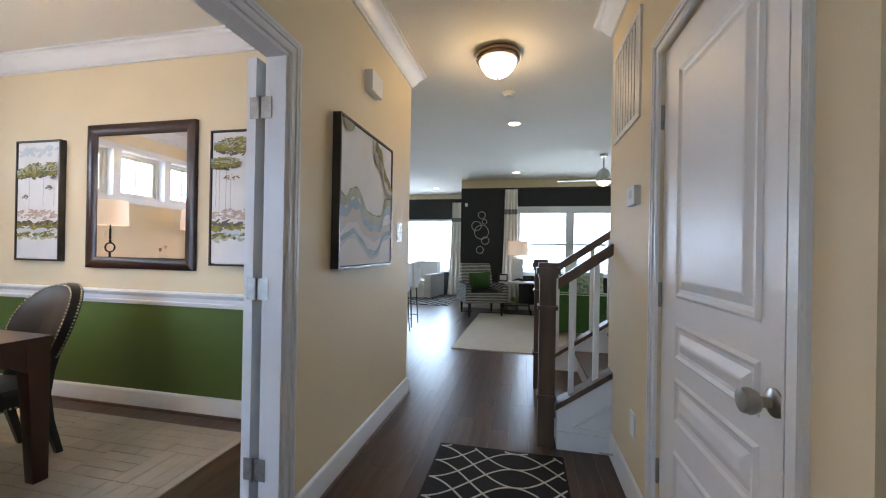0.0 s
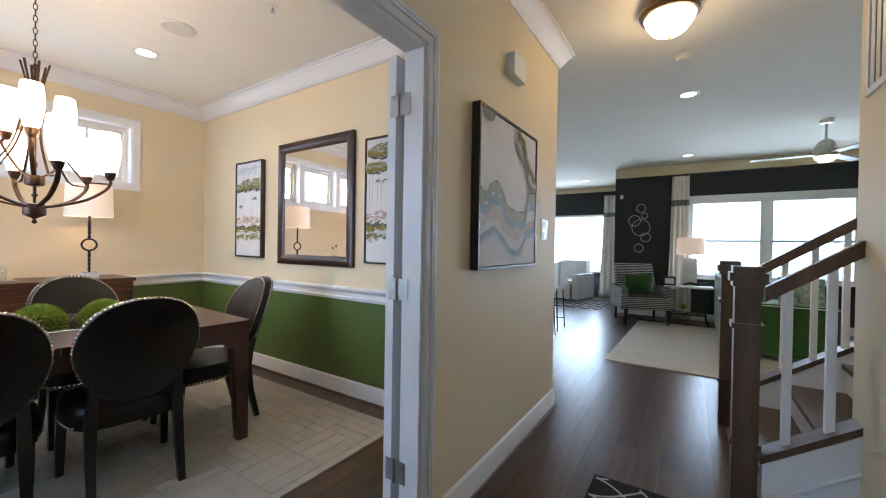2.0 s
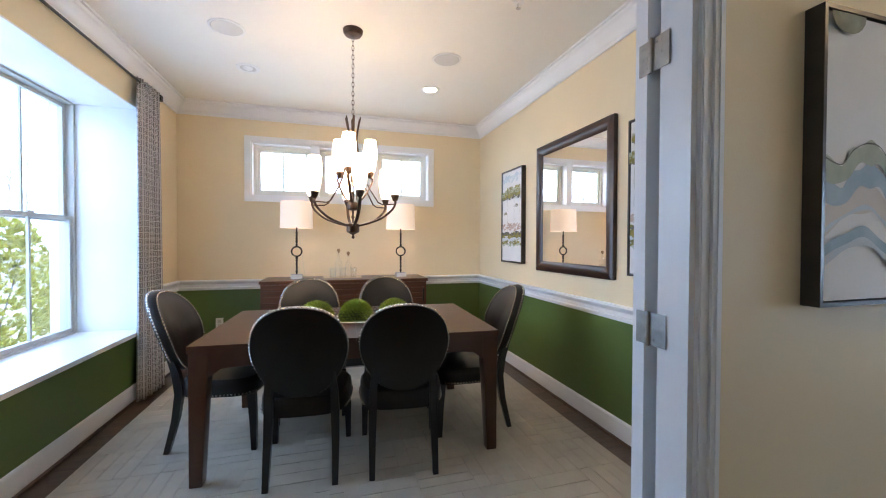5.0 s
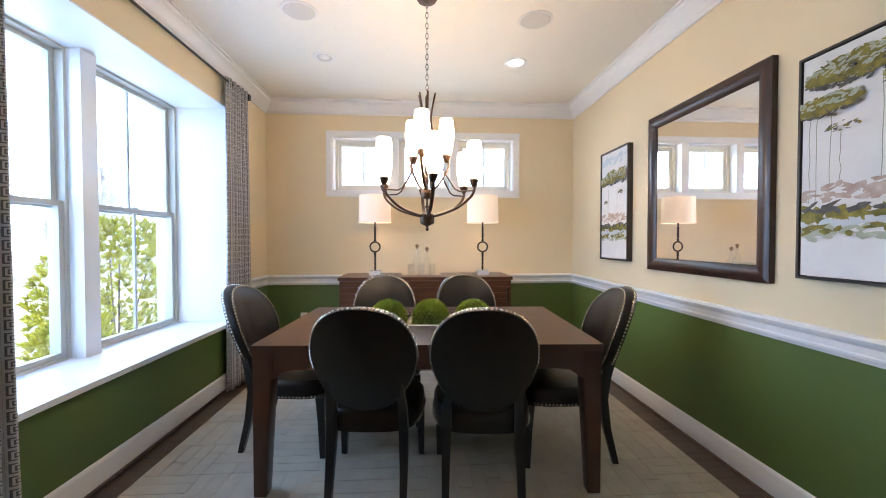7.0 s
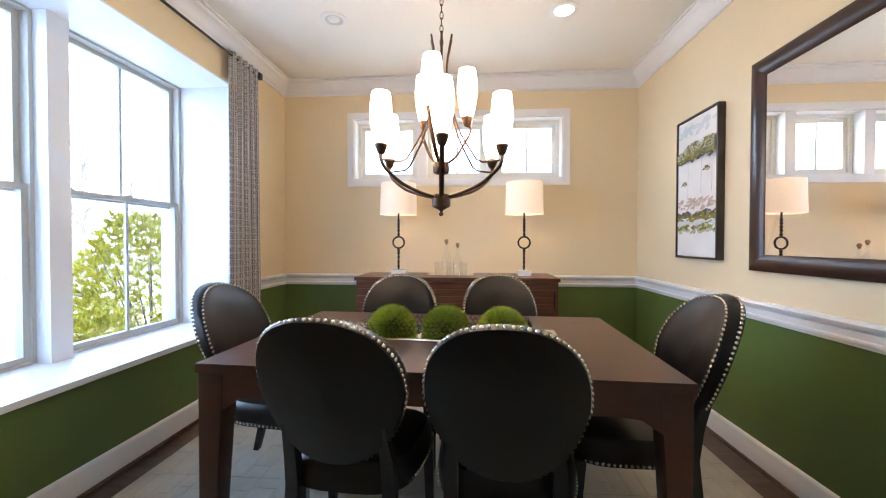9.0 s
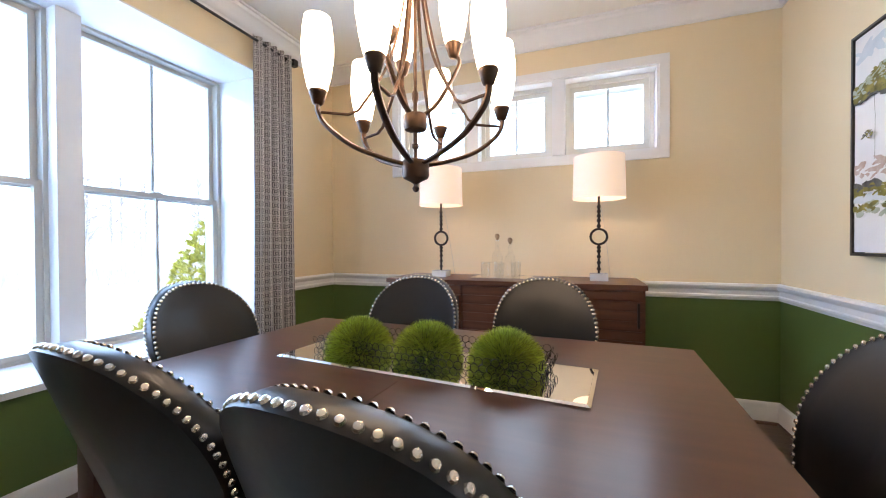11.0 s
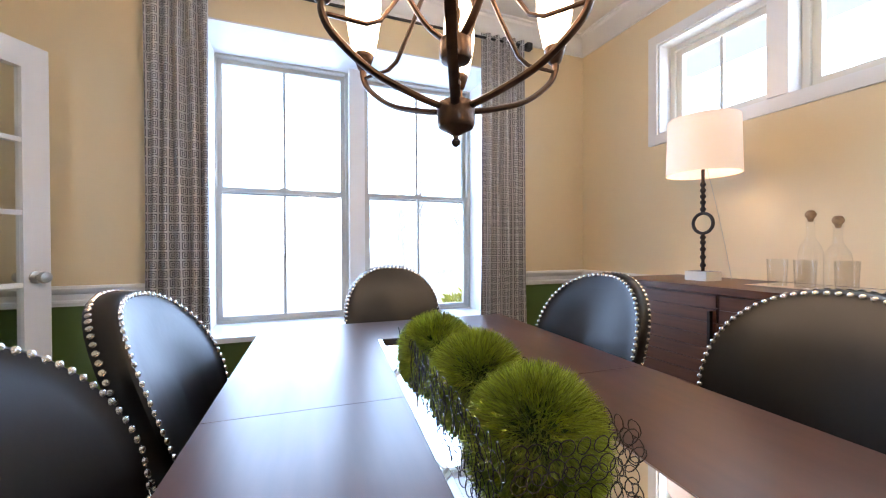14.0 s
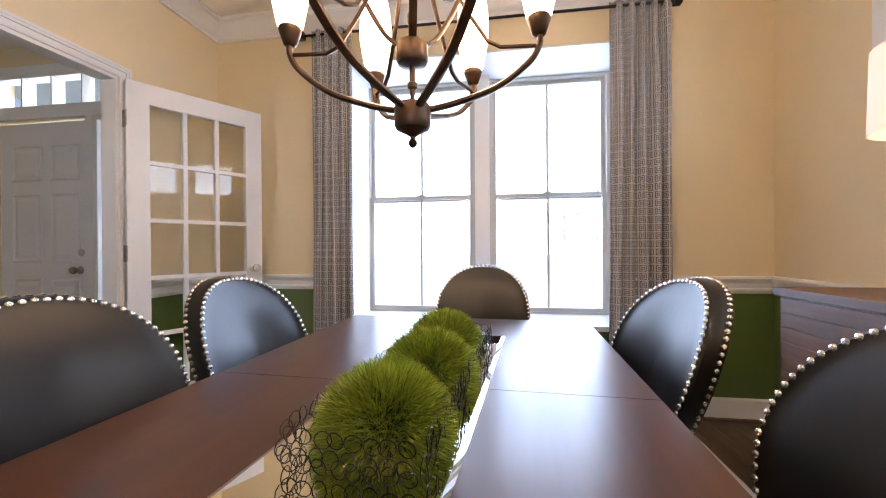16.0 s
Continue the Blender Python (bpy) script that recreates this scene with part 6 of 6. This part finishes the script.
bar_stool(-1.70, 5.35, 88)
bar_stool(-1.74, 6.00, 92)
fan = thing("ceiling_fan", "brushed nickel ceiling fan with lit glass and thin blades", "ceiling fan", (1.35, 6.3, CEIL))
part("canopy", lathe_bm([(0.02, -0.05), (0.06, -0.04), (0.065, -0.0005)], 20), M_NICKEL, fan)
part("rod", lathe_bm([(0.013, -0.22), (0.013, -0.05)], 10), M_NICKEL, fan)
part("motor", lathe_bm([(0.10, -0.42), (0.115, -0.40), (0.11, -0.33), (0.07, -0.25), (0.03, -0.22)], 24), M_NICKEL, fan)
part("light", lathe_bm([(0.004, -0.49), (0.06, -0.475), (0.095, -0.44), (0.10, -0.421)], 24), M_OPAL2, fan, "lit glass bowl")
for k in range(3):
    bl = part("blade", box_bm(0.11, 0.68, -0.06, 0.06, -0.395, -0.388, 0.002), M_LEGBLK, fan)
    bl.matrix_local = pose(0, 0, 0, 0, 0, 175 + 120 * k)

# ---- outdoors ----
bm = bmesh.new()
bm_box(bm, -0.6, 1.9, -3.0, -1.12, 2.62, 2.74)
structure("porch_roof", bm, mat("grey_blue_porch_paint", (0.22, 0.29, 0.33), 0.6, vary=0.05, scale=3), "grey-blue porch roof over the front door")
bm = bmesh.new()
bm_box(bm, -300, 300, -300, 300, -0.55, -0.50)
structure("ground", bm, M_LAWN, "pale winter lawn around the house")
# added emissive sheets: they whiten the window views and give blue reflections
M_GLOW = mat("sky_glow_sheet", (1, 1, 1), 1.0, vary=0.0, emission=5.5, emit_color=(0.36, 0.62, 1.0))
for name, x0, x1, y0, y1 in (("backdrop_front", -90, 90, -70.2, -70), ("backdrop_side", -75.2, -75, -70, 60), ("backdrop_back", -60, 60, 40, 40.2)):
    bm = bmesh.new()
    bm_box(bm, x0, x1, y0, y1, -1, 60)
    structure(name, bm, M_GLOW, "added glowing backdrop sheet standing in for bright sky")


def shrub(m, seed, rx, ry, h, count, label):
    """A laurel: stems and many separate oval leaves with gaps."""
    rnd = random.Random(seed)
    s = thing("laurel_shrub", label, "shrub", m, group="shrubs by the window")
    for k in range(7):
        a = rnd.uniform(0, 6.28)
        tip = (0.6 * rx * math.cos(a), 0.6 * ry * math.sin(a), h * rnd.uniform(0.6, 0.9))
        part("stem", tube_bm(curve_points([(0.03 * math.cos(a), 0.03 * math.sin(a), 0), (tip[0] * 0.4, tip[1] * 0.4, h * 0.3), tip], 4), [0.018 - 0.0016 * i for i in range(9)], 6), M_BARK, s)
    verts, faces = [], []
    for _ in range(count // 9):
        z = rnd.uniform(0.12, 1.0)
        q = (1 - 0.55 * z ** 3) * rnd.uniform(0.35, 1.0) ** 0.5
        a = rnd.uniform(0, 6.2832)
        c = Vector((rx * q * math.cos(a), ry * q * math.sin(a), z * h))
        out = Vector((c.x / rx, c.y / ry, 0.5 * z + 0.2)).normalized()
        for k in range(9):
            d = (out + Vector((rnd.gauss(0, 0.6), rnd.gauss(0, 0.6), rnd.gauss(0.25, 0.5)))).normalized()
            w = d.cross(Vector((rnd.gauss(0, 1), rnd.gauss(0, 1), rnd.gauss(0, 1)))).normalized()
            L = rnd.uniform(0.055, 0.115)
            n = d.cross(w) * 0.006
            i = len(verts)
            verts += [c, c + d * L * 0.45 + w * L * 0.15 + n, c + d * L, c + d * L * 0.45 - w * L * 0.15 + n, c + d * L * 0.5]
            faces += [(i, i + 1, i + 4), (i + 1, i + 2, i + 4), (i + 2, i + 3, i + 4), (i + 3, i, i + 4)]
    me = bpy.data.meshes.new("foliage")
    me.from_pydata(verts, [], faces)
    me.materials.append(M_LEAFB)
    ob = new("foliage", me)
    ob.parent = s
    tagged(ob, kind="stuff")


shrub(pose(-5.70, -3.30, -0.5), 1, 1.0, 0.75, 2.0, 11000, "sunlit green and yellow laurel shrub outside the window")
shrub(pose(-4.3, -2.6, -0.5), 6, 0.45, 0.4, 1.0, 2600, "sunlit green laurel shrub beyond the window")


def bare_tree(m, seed, h):
    rnd = random.Random(seed)
    t = thing("bare_tree", "leafless winter tree in the distance", "tree", m, group="distant trees")
    part("trunk", tube_bm([(0, 0, 0), (0.1, 0, h * 0.4), (0.05, 0.1, h)], [0.12, 0.075, 0.015], 7), M_TWIG_GLARE, t)
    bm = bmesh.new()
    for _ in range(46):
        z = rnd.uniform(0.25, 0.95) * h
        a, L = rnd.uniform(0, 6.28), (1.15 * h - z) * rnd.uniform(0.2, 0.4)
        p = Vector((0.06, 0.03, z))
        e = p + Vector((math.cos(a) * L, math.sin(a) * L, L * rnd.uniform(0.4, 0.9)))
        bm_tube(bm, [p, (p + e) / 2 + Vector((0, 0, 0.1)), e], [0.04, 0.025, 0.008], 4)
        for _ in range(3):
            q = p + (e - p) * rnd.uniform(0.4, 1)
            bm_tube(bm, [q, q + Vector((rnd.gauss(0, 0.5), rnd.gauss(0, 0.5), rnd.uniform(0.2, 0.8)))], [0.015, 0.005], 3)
    part("crown", bm, M_TWIG_GLARE, t)


rnd = random.Random(11)
for k in range(64):
    a = radians(rnd.uniform(186, 262))
    d = rnd.uniform(24, 46)
    bare_tree(pose(-3 + d * math.cos(a), d * math.sin(a), -0.5, 0, 0, rnd.uniform(0, 360)), k, rnd.uniform(5, 8.5))

# undergrowth at the edge of the wood
rnd = random.Random(21)
verts, faces = [], []
for _ in range(4200):
    a, d = radians(rnd.uniform(186, 264)), rnd.uniform(19, 30)
    p = Vector((-3 + d * math.cos(a), d * math.sin(a), -0.5))
    tip = p + Vector((rnd.gauss(0, 0.35), rnd.gauss(0, 0.35), rnd.uniform(0.8, 4.2) * rnd.uniform(0.5, 1)))
    wd = rnd.uniform(0.005, 0.018)
    i = len(verts)
    verts += [p + Vector((wd, 0, 0)), p + Vector((-wd * 0.5, wd * 0.87, 0)), p + Vector((-wd * 0.5, -wd * 0.87, 0)), tip]
    faces += [(i, i + 1, i + 3), (i + 1, i + 2, i + 3), (i + 2, i, i + 3)]
me = bpy.data.meshes.new("undergrowth")
me.from_pydata(verts, [], faces)
# same glare-paled colour as the trees
me.materials.append(M_TWIG_GLARE)
tagged(new("undergrowth", me), "bare undergrowth along the edge of the wood, painted pale for glare", "undergrowth", kind="stuff")

# ---- floor planks ----
rnd = random.Random(9)
PW = 0.127
cache = {}


def plank_mesh(length):
    if length not in cache:
        cache[length] = finish("plank", box_bm(0.0006, PW - 0.0006, 0.0006, length - 0.0006, -0.012, 0, 0.0015, 1), M_OAK)
    return cache[length]


floor = bpy.data.objects["floor"]
x = -1.06
row = 0
far = bmesh.new()
while x < 1.35:
    y, row = EY, row + 1
    while y < 6.2:
        L = rnd.choice((0.9, 1.2, 1.5, 1.8)) if y > EY else (0.5, 1.1, 0.8, 1.4, 0.65)[row % 5]
        if y + L < 5.0:
            p = new("plank", plank_mesh(L))
            p.parent = floor
            p.location = (x, y, 0)
        else:
            bm_box(far, x + 0.0006, x + PW - 0.0006, y + 0.0006, y + L - 0.0006, -0.0119, -0.0002)
        y += L
    x += PW
for x0, x1, y0, y1 in ((-6.0, -1.06, 3.18, 10.3), (-1.06, 1.35, 7.7, 10.3), (1.35, 4.6, 2.6, 8.2), (-4.6, -1.06, -0.9, 2.45)):
    x = x0
    while x < x1:
        y = y0 - rnd.uniform(0, 0.6)
        while y < y1:
            L = rnd.choice((0.9, 1.2, 1.5, 1.8))
            bm_box(far, x + 0.0006, min(x + PW, x1) - 0.0006, max(y, y0), min(y + L, y1) - 0.0012, -0.0119, -0.0002)
            y += L
        x += PW
rest = part("plank_field", far, M_OAK2, floor, smooth=False)
tagged(rest, kind="stuff")
